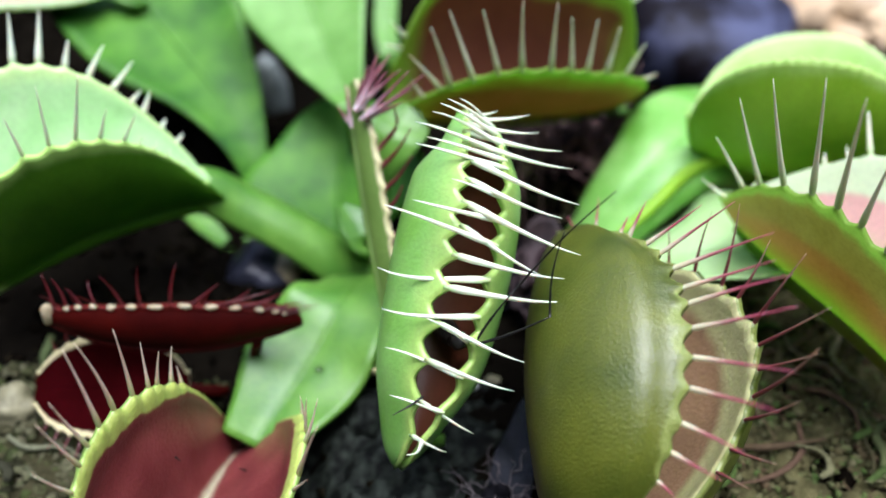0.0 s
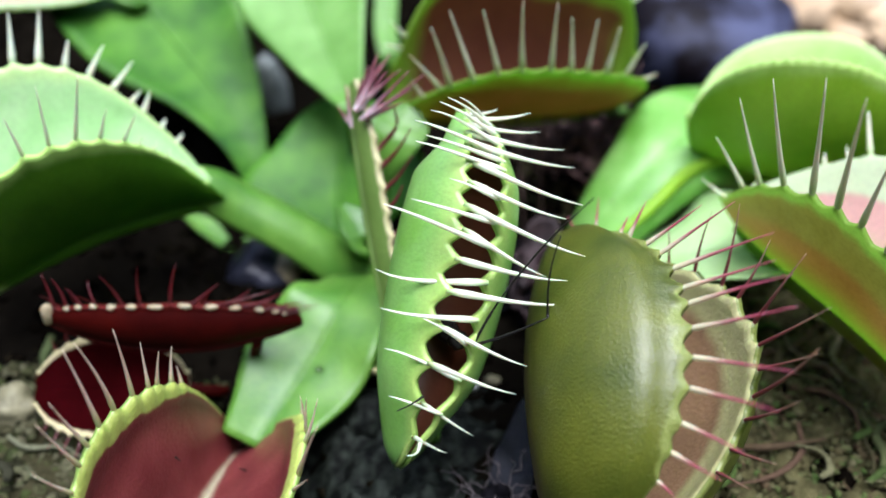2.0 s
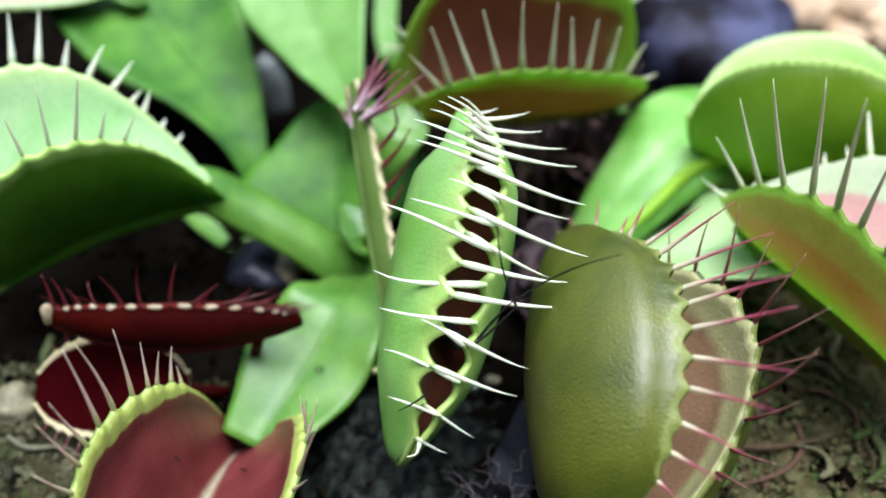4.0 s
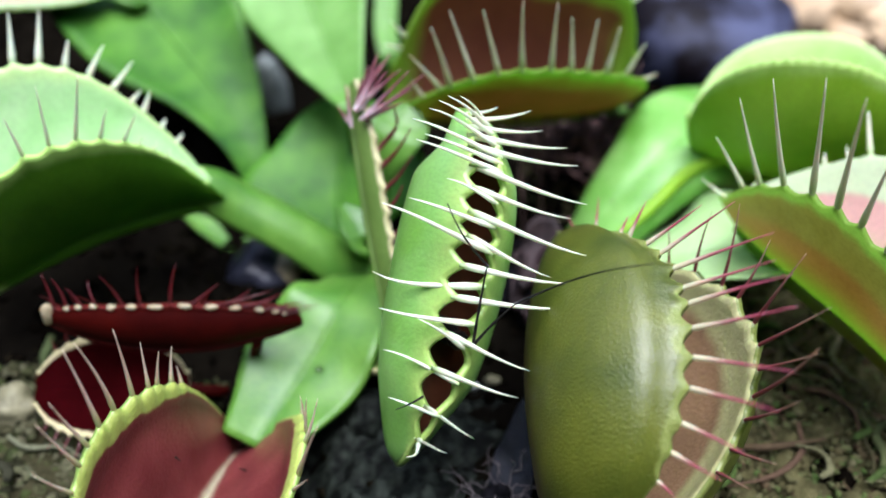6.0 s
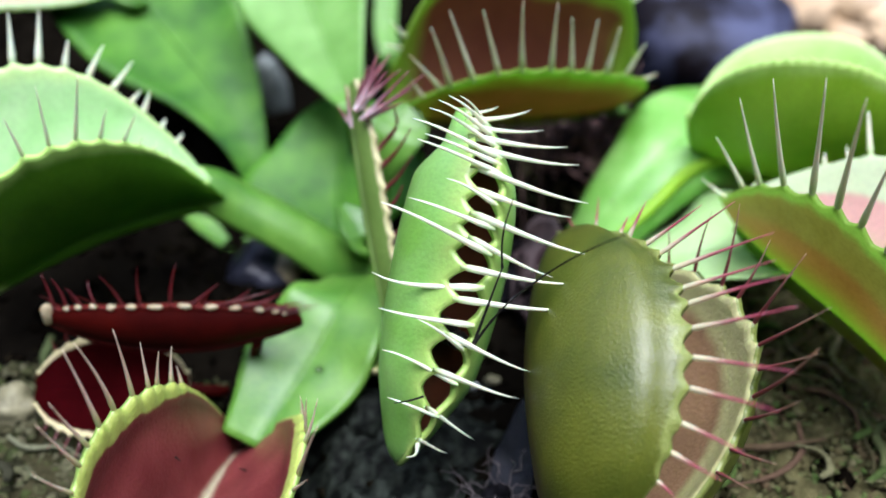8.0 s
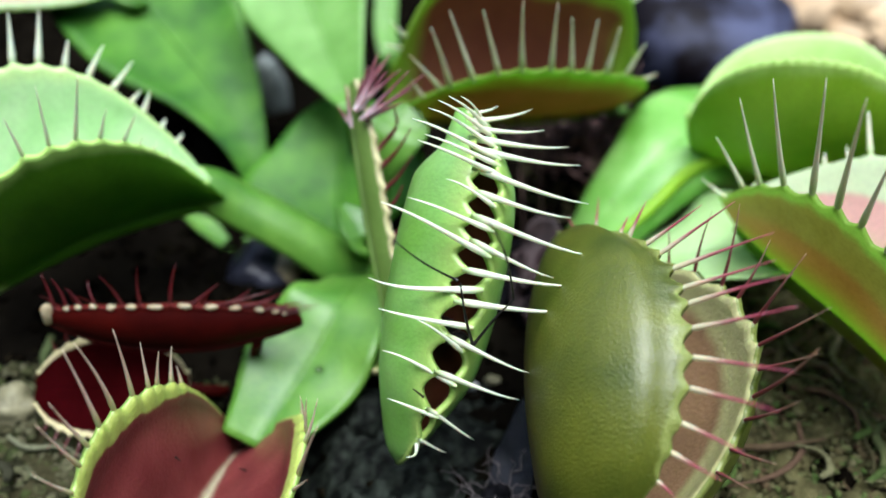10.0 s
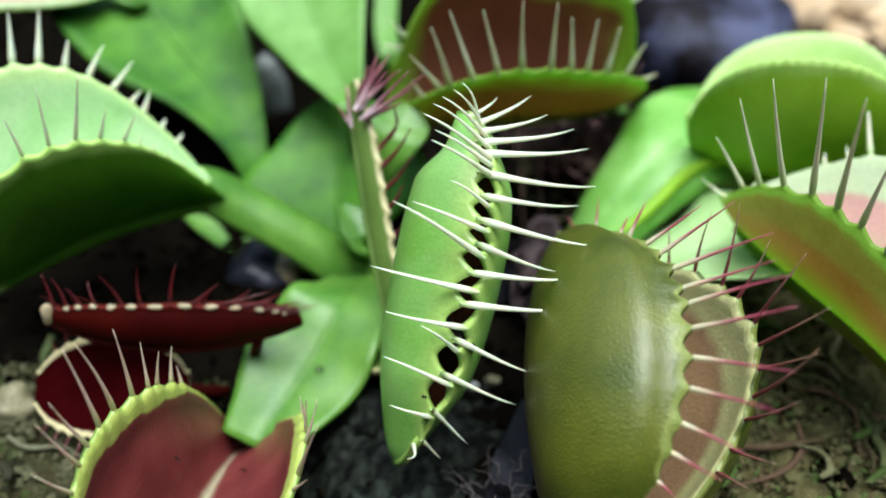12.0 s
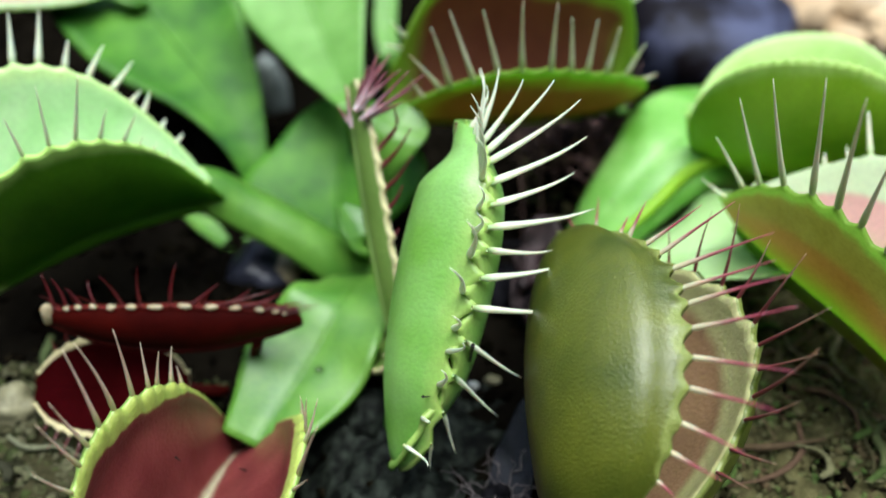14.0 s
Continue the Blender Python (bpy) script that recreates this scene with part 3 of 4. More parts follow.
# round closed trap behind it
lime = dict(arch=0.070, tilt_up=-0.035, fan=0.095, blunt=2.16, flare=0.1, teeth=24, scallop=0.12)
build_trap((26.7, 76.9, 8.8), (47.3, 70.7, 11.1), (0.00, 0.35, 0.94),
           [Lobe(-1, 20, 18.9, 69.9, 63.0, skew=0.027, shape=(0.03, -0.01), **lime), Lobe(1, 20, 18.8, 74.0, 62.0, skew=-0.100, shape=(-0.07, -0.13), **lime)], [LIME_SKIN, LIME_PALE],
           [None, None],
           [(63.8, 87.4, 0.0), (51.9, 71.4, 9.1), (47.3, 70.7, 11.1)], "round light green flytrap, shut tight, smooth back")

# trap whose rim shows at the far corner
build_trap((-41.5, 103.6, 18.9), (-62.7, 97.3, 20.6), (0.00, -0.26, 0.97), [Lobe(-1, 20, 5.2, 84, 14, flare=0.2, blunt=2.6, teeth=12, scallop=0.3), Lobe(1, 20, 8.0, 60, 30, flare=0.2, blunt=2.6, teeth=12, scallop=0.4)], [SHADED_GREEN, PINK_INSIDE],
           [None, dict(material=TOOTH_GREEN, length=4, radius=0.3, tilt=0)],
           [(-48.0, 126.1, 0.0), (-39.4, 105.6, 15.0), (-41.5, 103.6, 18.9)], "light green flytrap with pink inside, at the back")

# wide open trap at the back
BACK_NEAR = ((0.950, 2.6, 23, 37), (0.915, 6.3, 17, 40), (0.895, 7.8, 23, 25), (0.843, 7.0, 39, 28), (0.780, 7.0, 33, 24), (0.710, 7.8, 27, 18), (0.613, 7.0, 27, 14), (0.535, 5.4, 33, 16),
             (0.468, 5.1, 31, 8), (0.383, 4.8, 31, 2), (0.283, 3.7, 29, -9), (0.152, 1.4, -1, -32))
BACK_FAR = ((0.975, 2.2, 22, 62), (0.965, 2.5, 4, 47), (0.86, 4.5, 10, 30), (0.74, 5.5, 10, 16), (0.62, 6.0, 10, 6), (0.5, 6.0, 10, 0), (0.38, 5.5, 10, -8), (0.25, 4.0, 12, -20), (0.100, 1.8, 20, -38))
brown = dict(arch=0.025, tilt_up=-0.035, fan=-0.012, blunt=3.06, flare=0.2, teeth=12)
build_trap((20.7, 88.9, 9.5), (-6.3, 80.6, 13.5), (0.17, -0.09, 0.98),
           [Lobe(-1, 20, 17.2, 58.0, 33.3, skew=0.167, shape=(-0.10, -0.09), scallop=0.7, cusp=0.022, peaks=[r[0] for r in BACK_NEAR], **brown),
            Lobe(1, 20, 16.8, 22.5, 39.8, skew=0.149, shape=(0.24, -0.09), scallop=0.7, cusp=0.022, peaks=[r[0] for r in BACK_FAR], **brown)], [ORANGE_SKIN, BROWN_RED_INSIDE],
           [dict(rows=BACK_NEAR, material=TOOTH_GREEN, radius=0.3), dict(rows=BACK_FAR, material=TOOTH_GREEN, radius=0.3)],
           [(21.0, 108.0, 0.0), (21.5, 99.0, 4.0), (20.7, 88.9, 9.5)], "wide open flytrap with brown-red inside and green rim")

# big pale green trap on a strap-shaped stalk
PALE_NEAR = ((0.80, 4.0, 10, 4), (0.720, 4.0, 10, -4), (0.593, 3.6, 14, -4), (0.490, 5.0, 14, -14), (0.395, 6.0, 10, -26), (0.312, 2.9, 8, -31), (0.238, 2.9, 2, -41), (0.19, 1.0, 4, -45), (0.15, 0.8, 4, -45), (0.11, 0.8, 4, -45), (0.07, 0.7, 4, -45))
PALE_FAR = ((0.84, 3.0, -10, 5), (0.74, 3.4, -10, -5), (0.643, 3.4, -10, -15), (0.545, 4.2, -10, -21), (0.450, 4.5, -12, -25), (0.362, 2.4, -10, -32), (0.288, 3.1, -8, -48), (0.220, 3.2, -10, -60),
            (0.170, 1.4, -8, -63), (0.138, 2.0, -8, -43), (0.095, 1.0, -8, -50), (0.062, 1.1, -6, -60))
pale = dict(arch=-0.081, tilt_up=0.004, fan=-0.096, blunt=2.54, flare=0.2, teeth=12)
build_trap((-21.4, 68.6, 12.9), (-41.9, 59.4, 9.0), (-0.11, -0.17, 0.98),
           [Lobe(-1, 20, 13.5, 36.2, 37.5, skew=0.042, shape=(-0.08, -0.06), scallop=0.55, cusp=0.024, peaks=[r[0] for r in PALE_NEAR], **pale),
            Lobe(1, 20, 15.6, 37.8, 19.8, skew=0.217, shape=(-0.01, 0.09), scallop=0.5, cusp=0.028, peaks=[r[0] for r in PALE_FAR], **pale)], [SHADED_GREEN, PALE_INSIDE],
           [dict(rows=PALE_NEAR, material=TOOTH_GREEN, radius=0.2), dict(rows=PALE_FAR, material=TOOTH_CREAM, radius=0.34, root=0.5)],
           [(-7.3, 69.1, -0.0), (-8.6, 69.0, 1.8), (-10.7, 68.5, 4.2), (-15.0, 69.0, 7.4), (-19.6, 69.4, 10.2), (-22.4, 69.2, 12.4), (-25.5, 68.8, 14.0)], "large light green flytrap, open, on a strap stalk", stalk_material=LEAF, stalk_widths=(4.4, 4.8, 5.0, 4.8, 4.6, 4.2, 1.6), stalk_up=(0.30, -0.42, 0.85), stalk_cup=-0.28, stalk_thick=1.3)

# narrow trap seen along its edge
edge_trap = build_trap((-4.3, 52.6, 6.5), (-8.3, 67.5, 23.8), (0.80, -0.41, 0.45), two(22, 18, width=2.0, bend=36, arch=0.02, flare=0.15, blunt=3.2, fan=0.03, teeth=11, scallop=0.35), [STEM, STEM],
           [None, None],
           [(-6.0, 63.8, 0.0), (-5.8, 54.4, 3.1), (-4.3, 52.6, 6.5)], "narrow shut flytrap with mauve bristles", stalk_material=STEM, rib=0.35)

def tuft(owner, foot, tips, material, radius, curl):
    """Extra bristles that spring from about one place; tips in millimetres."""
    for k, tip in enumerate(tips):
        p = Vector(foot) + Vector((0.25 * math.sin(k * 2.1), 0.3 * math.cos(k * 1.7), 0.35 * math.sin(k * 3.3)))
        way = Vector(tip) - p
        part("tooth", bristle_mesh(p, way.normalized(), Vector(curl) * (0.6 + 0.5 * math.sin(k * 1.9)), way.length, radius, 0.4), material, owner, at=Matrix.Translation(p * MM))


tuft(edge_trap, (-7.2, 65.0, 23.2), ((-6.4, 66.2, 26.3), (-5.8, 67.2, 26.8), (-4.6, 67.8, 26.7), (-4.8, 65.9, 26.0), (-3.8, 65.5, 26.2), (-6.9, 65.4, 25.6), (-5.3, 66.6, 26.5)), TOOTH_LILAC, 0.36, (0.05, 0.03, 0.04))
tuft(edge_trap, (-6.6, 64.2, 22.6), ((-2.9, 65.0, 26.4), (-1.7, 64.7, 26.0), (-2.6, 63.7, 25.5), (-3.4, 63.0, 24.6), (-4.2, 64.2, 25.2)), TOOTH_LILAC, 0.33, (0.03, 0.04, 0.05))
tuft(edge_trap, (-8.1, 64.0, 22.0), ((-9.0, 64.6, 23.4), (-8.3, 65.4, 24.8)), TOOTH_LILAC, 0.24, (0.00, 0.06, 0.08))
for bends in (((-5.7, 63.2, 19.9), (-4.0, 63.5, 22.1), (-4.1, 63.8, 23.9)), ((-5.5, 62.1, 18.7), (-4.0, 62.4, 20.3), (-2.7, 62.7, 22.4)), ((-5.5, 60.6, 17.2), (-4.0, 60.9, 18.5), (-2.6, 61.2, 20.6)),
              ((-5.2, 59.5, 15.8), (-4.1, 59.8, 17.0), (-3.4, 60.1, 18.4)), ((-4.7, 58.0, 14.3), (-4.2, 58.3, 14.4), (-3.8, 58.6, 14.9)), ((-4.5, 56.6, 12.7), (-4.2, 56.9, 12.6), (-3.9, 57.2, 12.7))):
    part("tooth", tube(bmesh.new(), spline(bends, 12), [0.26 * (1 - 0.82 * k / 12) for k in range(13)], 8), TOOTH_MAUVE, edge_trap, at=Matrix.Translation(Vector(bends[0]) * MM))

# dark red shut trap
RED_FRONT = ((0.995, 2.7, 7, 27), (0.943, 2.7, 5, 20), (0.880, 1.7, 3, 30), (0.823, 2.1, 1, 25), (0.713, 2.9, -1, 26), (0.638, 3.3, 5, 14), (0.517, 3.3, 1, -2), (0.425, 2.8, 5, -54),
             (0.312, 3.8, -33, -71), (0.228, 3.6, -49, -76), (0.123, 2.3, -9, -82), (0.065, 2.8, 3, -76), (0.035, 2.0, 5, -79))
RED_BACK = ((0.97, 2.4, 20, 40), (0.91, 2.2, 18, 30), (0.85, 2.0, 14, 34), (0.40, 2.0, 10, -40), (0.27, 2.2, 10, -55), (0.15, 2.4, 10, -65), (0.06, 2.2, 10, -70))
# cream beads on the rim: place along it and half length
RED_BEADS = ((0.942, 0.30), (0.892, 0.34), (0.833, 0.40), (0.758, 0.48), (0.675, 0.52), (0.575, 0.72), (0.458, 0.74), (0.350, 0.66), (0.250, 0.60), (0.150, 0.50), (0.083, 0.36), (0.045, 0.25))
red_trap = build_trap((-12.1, 52.9, 7.0), (-32.4, 50.7, 8.4), (0.03, 0.33, 0.94),
           [Lobe(-1, 20, 4.5, 51.6, 74.2, arch=0.115, tilt_up=0.013, flare=0.3, blunt=1.65, skew=0.056, shape=(-0.10, 0.08), fan=-0.053, teeth=13, scallop=0.3, cusp=0.02, peaks=[r[0] for r in RED_FRONT]),
            Lobe(1, 20, 3.9, 42.5, 74.2, arch=0.115, tilt_up=0.013, flare=0.1, blunt=1.65, skew=-0.03, fan=-0.053, teeth=13, scallop=0.2, peaks=[r[0] for r in RED_BACK])], [RED_SKIN, RED_SKIN],
           [dict(rows=RED_FRONT, material=TOOTH_RED, radius=0.17, curl=0.30, root=0.9), dict(rows=RED_BACK, material=TOOTH_RED, radius=0.15, curl=0.30)],
           [(-18.0, 56.0, 0.0), (-17.0, 54.5, 3.5), (-16.0, 52.8, 7.0)], "dark red shut flytrap with cream-beaded rim", stalk_material=RED_SKIN, stalk_widths=(1.0, 1.0, 0.9), beads=RED_BEADS, rib=0.3)
part("bead", lump(bmesh.new(), (-32.2, 51.4, 11.7), (0.5, 0.5, 1.1), 3, 0.2, 3), BEAD, red_trap)

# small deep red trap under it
build_trap((-22.5, 51.9, 2.3), (-35.1, 50.5, 3.7), (0.00, -0.56, 0.82), two(86, 86, width=4.6, bend=30, arch=0.0, flare=0.2, blunt=2.2, teeth=13), [CREAM_SKIN, SHADED_DEEP_RED],
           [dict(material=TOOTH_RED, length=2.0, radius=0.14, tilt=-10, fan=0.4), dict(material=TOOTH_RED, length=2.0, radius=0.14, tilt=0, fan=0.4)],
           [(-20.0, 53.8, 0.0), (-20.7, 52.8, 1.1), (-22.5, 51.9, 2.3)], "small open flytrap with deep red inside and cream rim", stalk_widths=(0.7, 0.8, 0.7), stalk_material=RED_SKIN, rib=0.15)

# crimson trap in front
CRIMSON_LEFT = ((0.075, 3.5, -10, -40), (0.125, 4.1, -12, -34), (0.168, 5.5, -10, -25), (0.208, 5.5, -16, -19), (0.260, 6.9, -6, -10), (0.320, 6.7, -6, -10), (0.398, 6.1, -6, -4), (0.468, 3.8, -8, 2), (0.508, 3.1, 0, 2), (0.578, 3.1, -6, 6), (0.628, 1.6, -12, 5))
CRIMSON_RIGHT = ((0.667, 1.4, 28, 4), (0.57, 2.4, 22, -1), (0.485, 3.6, 20, -6), (0.430, 4.1, 6, -2), (0.300, 6.6, 8, -14), (0.255, 2.9, -6, -24), (0.2, 3.5, -4, -30), (0.13, 3.0, -4, -36))
crimson = dict(arch=-0.236, tilt_up=-0.046, fan=0.015, blunt=3.39, flare=0.75, teeth=13)
crimson_lobes = [Lobe(-1, 20, 11.6, 53.0, 55.5, skew=-0.609, shape=(-0.18, -0.18), scallop=0.65, cusp=0.022, peaks=[r[0] for r in CRIMSON_LEFT], **crimson),
                 Lobe(1, 20, 13.2, 54.5, 61.5, skew=-0.522, shape=(-0.07, -0.12), scallop=0.5, cusp=0.022, peaks=[r[0] for r in CRIMSON_RIGHT], **crimson)]
CRIMSON_ENDS = (-21.2, 27.9, 3.1), (-16.6, 52.4, 0.0), (0.32, 0.06, 0.95)
crimson_trap = build_trap(*CRIMSON_ENDS, crimson_lobes, [GREEN_SKIN, RED_INSIDE],
           [dict(rows=CRIMSON_LEFT, material=TOOTH_BLUSH, radius=0.19, curl=0.09, root=1.5), dict(rows=CRIMSON_RIGHT, material=TOOTH_BLUSH, radius=0.17, curl=0.12, root=1.4)],
           [(-20.8, 33.5, -4.6), (-20.4, 29.0, -4.4), (-20.8, 28.2, -2.2)], "open flytrap with crimson inside and yellow-green rim", stalk_widths=(2, 2, 1.5), plump=0.9)


for lobe, u, v in ((crimson_lobes[0], 0.48, 0.50), (crimson_lobes[1], 0.56, 0.38)):
    m = trap_pose(*CRIMSON_ENDS)[0]
    p = lobe.at(u, v)
    inward = (lobe.at(u + 0.02, v) - p).cross(lobe.at(u, v + 0.02) - p).normalized() * -lobe.side
    inward *= 1 if inward.x * lobe.side < 0 else -1
    foot = Vector(m @ ((p + inward * 1.15) * MM)) * 1000
    way = (m.to_3x3() @ (inward + Vector((0, -0.8, 0.3)))).normalized()
    part("trigger_hair", tube(bmesh.new(), [foot + way * (0.13 * i - 0.1) for i in range(8)], [0.085 - 0.009 * i for i in range(8)], 6), CHITIN, crimson_trap, "short dark trigger hair", at=Matrix.Translation(foot * MM))


# ---- plain leaf stalks ----
def build_leaf(points, widths, up, material, label, edge=None, **kw):
    owner = thing("leaf", points[0], label, "leaf", "broad leaf stalks")
    blade_part(owner, points, widths, up, material, name="blade", **kw)
    line = spline(points, 34)
    if edge:
        part("rolled_edge", tube(bmesh.new(), spline(edge, 24), [0.25 + 0.45 * math.sin(math.pi * (i + 1) / 26) for i in range(25)], 10), LIME_SKIN, owner, "bright rolled edge")
    part("midrib", tube(bmesh.new(), [p - Vector(up) * 0.18 for p in line], [0.45 - 0.3 * i / 34 for i in range(35)], 8), material, owner)


build_leaf([(-21.8, 83.8, 0.0), (-23.3, 87.5, 4.8), (-27.6, 93.7, 9.5), (-34.4, 100.8, 13.7), (-41.6, 108.3, 18.5)], (3, 4.5, 11, 20, 21), (0.28, -0.62, 0.71), LEAF_DEEP, "broad glossy green leaf leaning back", cup=0.12)
build_leaf([(-10.0, 87.4, 0.0), (-9.6, 80.3, 13.5), (-10.6, 83.1, 15.4), (-12.7, 88.3, 17.2), (-15.7, 95.9, 20.4), (-18.2, 102.1, 23.5)], (2, 2, 4.5, 9, 15, 16), (-0.10, -0.63, 0.74), LEAF_PALE, "broad pale green leaf", cup=0.1)
build_leaf([(-11.6, 75.0, 0.0), (-11.7, 79.8, 4.7), (-11.8, 84.5, 7.4), (-11.8, 88.7, 9.5), (-11.9, 92.3, 11.0)], (6, 21, 14.5, 8.5, 0.6), (-0.20, -0.36, 0.92), LEAF_DEEP, "pointed green leaf behind the narrow trap", cup=0.12)
build_leaf([(-7.6, 71.5, 0.0), (-9.2, 59.9, 6.1), (-11.8, 53.9, 4.0), (-15.9, 46.1, 1.4)], (5, 9, 11.6, 6.6), (-0.10, -0.36, 0.92), LEAF, "green leaf with a water drop lying on the soil", cup=0.05, wave=0.05)
build_leaf([(12.1, 71.0, 0.0), (16.2, 71.0, 6.0), (21.6, 74.8, 10.9), (26.6, 79.0, 12.7), (33.0, 82.4, 11.6)], (4, 7, 10, 14, 15), (-0.12, -0.30, 0.94), LEAF_BRIGHT, "pale green leaf with a curled edge", cup=-0.06, roll=0.6, edge=[(17.5, 67.4, 8.0), (19.1, 68.3, 8.6), (21.7, 70.5, 9.7), (24.3, 72.9, 10.8), (27.1, 74.3, 11.6), (29.9, 74.3, 11.9), (31.5, 72.9, 11.6)])
build_leaf([(13.9, 72.0, 0.0), (20.4, 65.5, 5.9), (26.3, 63.1, 9.3), (33.4, 62.0, 9.5)], (5, 13, 18, 9), (0.00, 0.16, 0.99), LEAF_LIT, "pale green leaf behind the olive trap", cup=0.1)


build_leaf([(10.6, 67.0, 0.0), (10.3, 68.0, 5.6), (9.0, 66.2, 5.2), (8.2, 64.0, 3.6)], (1.0, 3.6, 3.2, 1.2), (-0.3, -0.5, 0.8), MAUVE_DEAD, "shrivelled mauve-brown leaf behind the moving trap", cup=0.35, wave=0.35)
build_leaf([(7.6, 64.5, 0.0), (7.4, 63.6, 2.6), (7.9, 61.2, 2.9), (9.0, 58.8, 2.2)], (0.8, 2.4, 1.8, 0.5), (0.3, -0.5, 0.8), MAUVE_DEAD, "small curled mauve-brown leaf on dark soil", cup=0.4, wave=0.4, seed=8)
build_leaf([(-23.5, 74.5, -0.0), (-25.4, 76.5, 0.5), (-27.3, 78.1, 1.0), (-29.9, 79.7, 1.4)], (0.8, 1.9, 2.2, 0.5), (0.1, -0.2, 1), LEAF, "small young pale green leaf on dark soil", cup=0.1)
build_leaf([(-21.8, 72.0, 0.0), (-21.5, 76.9, -0.7), (-20.2, 78.1, 0.9), (-16.7, 76.5, 2.1)], (1.0, 2.4, 2.6, 0.8), (0.10, 0.02, 1.00), LEAF, "small young green leaf under a stalk", cup=0.1)
build_leaf([(-8.9, 72.0, 0.0), (-8.1, 67.3, 6.6), (-8.8, 68.6, 8.2), (-10.2, 70.4, 9.0)], (1.5, 2.8, 3.4, 1.0), (0.20, -0.32, 0.89), LEAF, "small young green leaf beside a narrow flytrap", cup=0.1)
build_leaf([(-7.4, 74.0, 0.0), (-6.2, 72.0, 11.0), (-5.0, 72.6, 15.1), (-4.0, 74.5, 16.2), (-3.3, 76.2, 17.2)], (1.4, 2.2, 5.0, 5.5, 1.5), (0.1, -0.5, 0.85), LEAF, "young green leaf behind a narrow flytrap", cup=0.1)
build_leaf([(-7.5, 107.6, 0.0), (-7.0, 103.4, 8.9), (-7.7, 108.5, 12.2), (-7.4, 117.2, 16.8)], (2.0, 2.6, 3.0, 3.0), (0.00, -0.66, 0.77), LEAF_PALE, "slim pale green leaf stalk at the back", cup=0.1)
build_leaf([(5.2, 40.4, 0.6), (5.5, 42.3, 1.6), (6.4, 46.0, 1.7), (7.5, 51.5, 1.2)], (2.6, 3.6, 3.0, 0.8), (-0.2, -0.3, 0.9), DARK_BLUE, "withered blue-black leaf lying on the soil", cup=0.1, wave=0.1)


# ---- stones and litter ----
def stone(at, size, seed, material, label):
    bm = lump(bmesh.new(), at, size, seed, 0.2, 3)
    solo("stone", bm, material, at, label, "stone", "stones in the bed")


stone((-19.6, 70.4, 0.5), (3.6, 3.2, 2.6), 2, DARK_STONE, "blue-black stone on wet soil")
stone((-16.6, 70.2, 0.5), (1.9, 1.9, 2.2), 3, TAN_STONE, "small tan stone on wet soil")
stone((-38.5, 51.1, 0.8), (2.4, 2.2, 1.9), 4, PALE_STONE, "pale quartz pebble on wet soil")
stone((-23.7, 107.8, 0.8), (2.4, 2.4, 7.5), 5, GREY_STONE, "grey upright stone between leaves")
stone((39.6, 123.9, 2.0), (16, 15, 9), 6, SLATE, "large slate-violet stone at the back")


def scatter(name, count, region, sizes, material, label, seed, level=1, squash=0.7, keep=None, category="soil", spiky=0.45, lift=0.0):
    """Many small lumps lying on the bed; region: x and y ranges in millimetres."""
    rnd = random.Random(seed)
    ball = bmesh.new()
    bmesh.ops.create_icosphere(ball, subdivisions=level, radius=1.0)
    ball.verts.ensure_lookup_table()
    base = np.array([v.co[:] for v in ball.verts])
    tris = np.array([[v.index for v in f.verts] for f in ball.faces])
    ball.free()
    verts, faces = [], []
    for k in range(count):
        x, y = rnd.uniform(*region[0]), rnd.uniform(*region[1])
        if keep and not keep(x, y, rnd):
            continue
        r = sizes[0] * (sizes[1] / sizes[0]) ** (rnd.random() ** 2)
        bumps = np.array([rnd.uniform(1 - spiky, 1 + spiky) for _ in base])[:, None]
        turn = np.array(Euler((rnd.uniform(-0.6, 0.6), rnd.uniform(-0.6, 0.6), rnd.uniform(0, 6.3))).to_matrix())
        p = (base * bumps * r * np.array([rnd.uniform(0.8, 1.5), 1, squash * rnd.uniform(0.7, 1.2)])) @ turn.T + np.array([x, y, height(x, y) + r * 0.25 + lift])
        faces.append(tris + len(base) * len(verts))
        verts.append(p)
    me = bpy.data.meshes.new(name)
    me.from_pydata((np.concatenate(verts) * MM).tolist(), [], np.concatenate(faces).tolist())
    me.materials.append(material)
    me.shade_smooth()
    return tagged(new(name, me), label, category, kind="stuff")


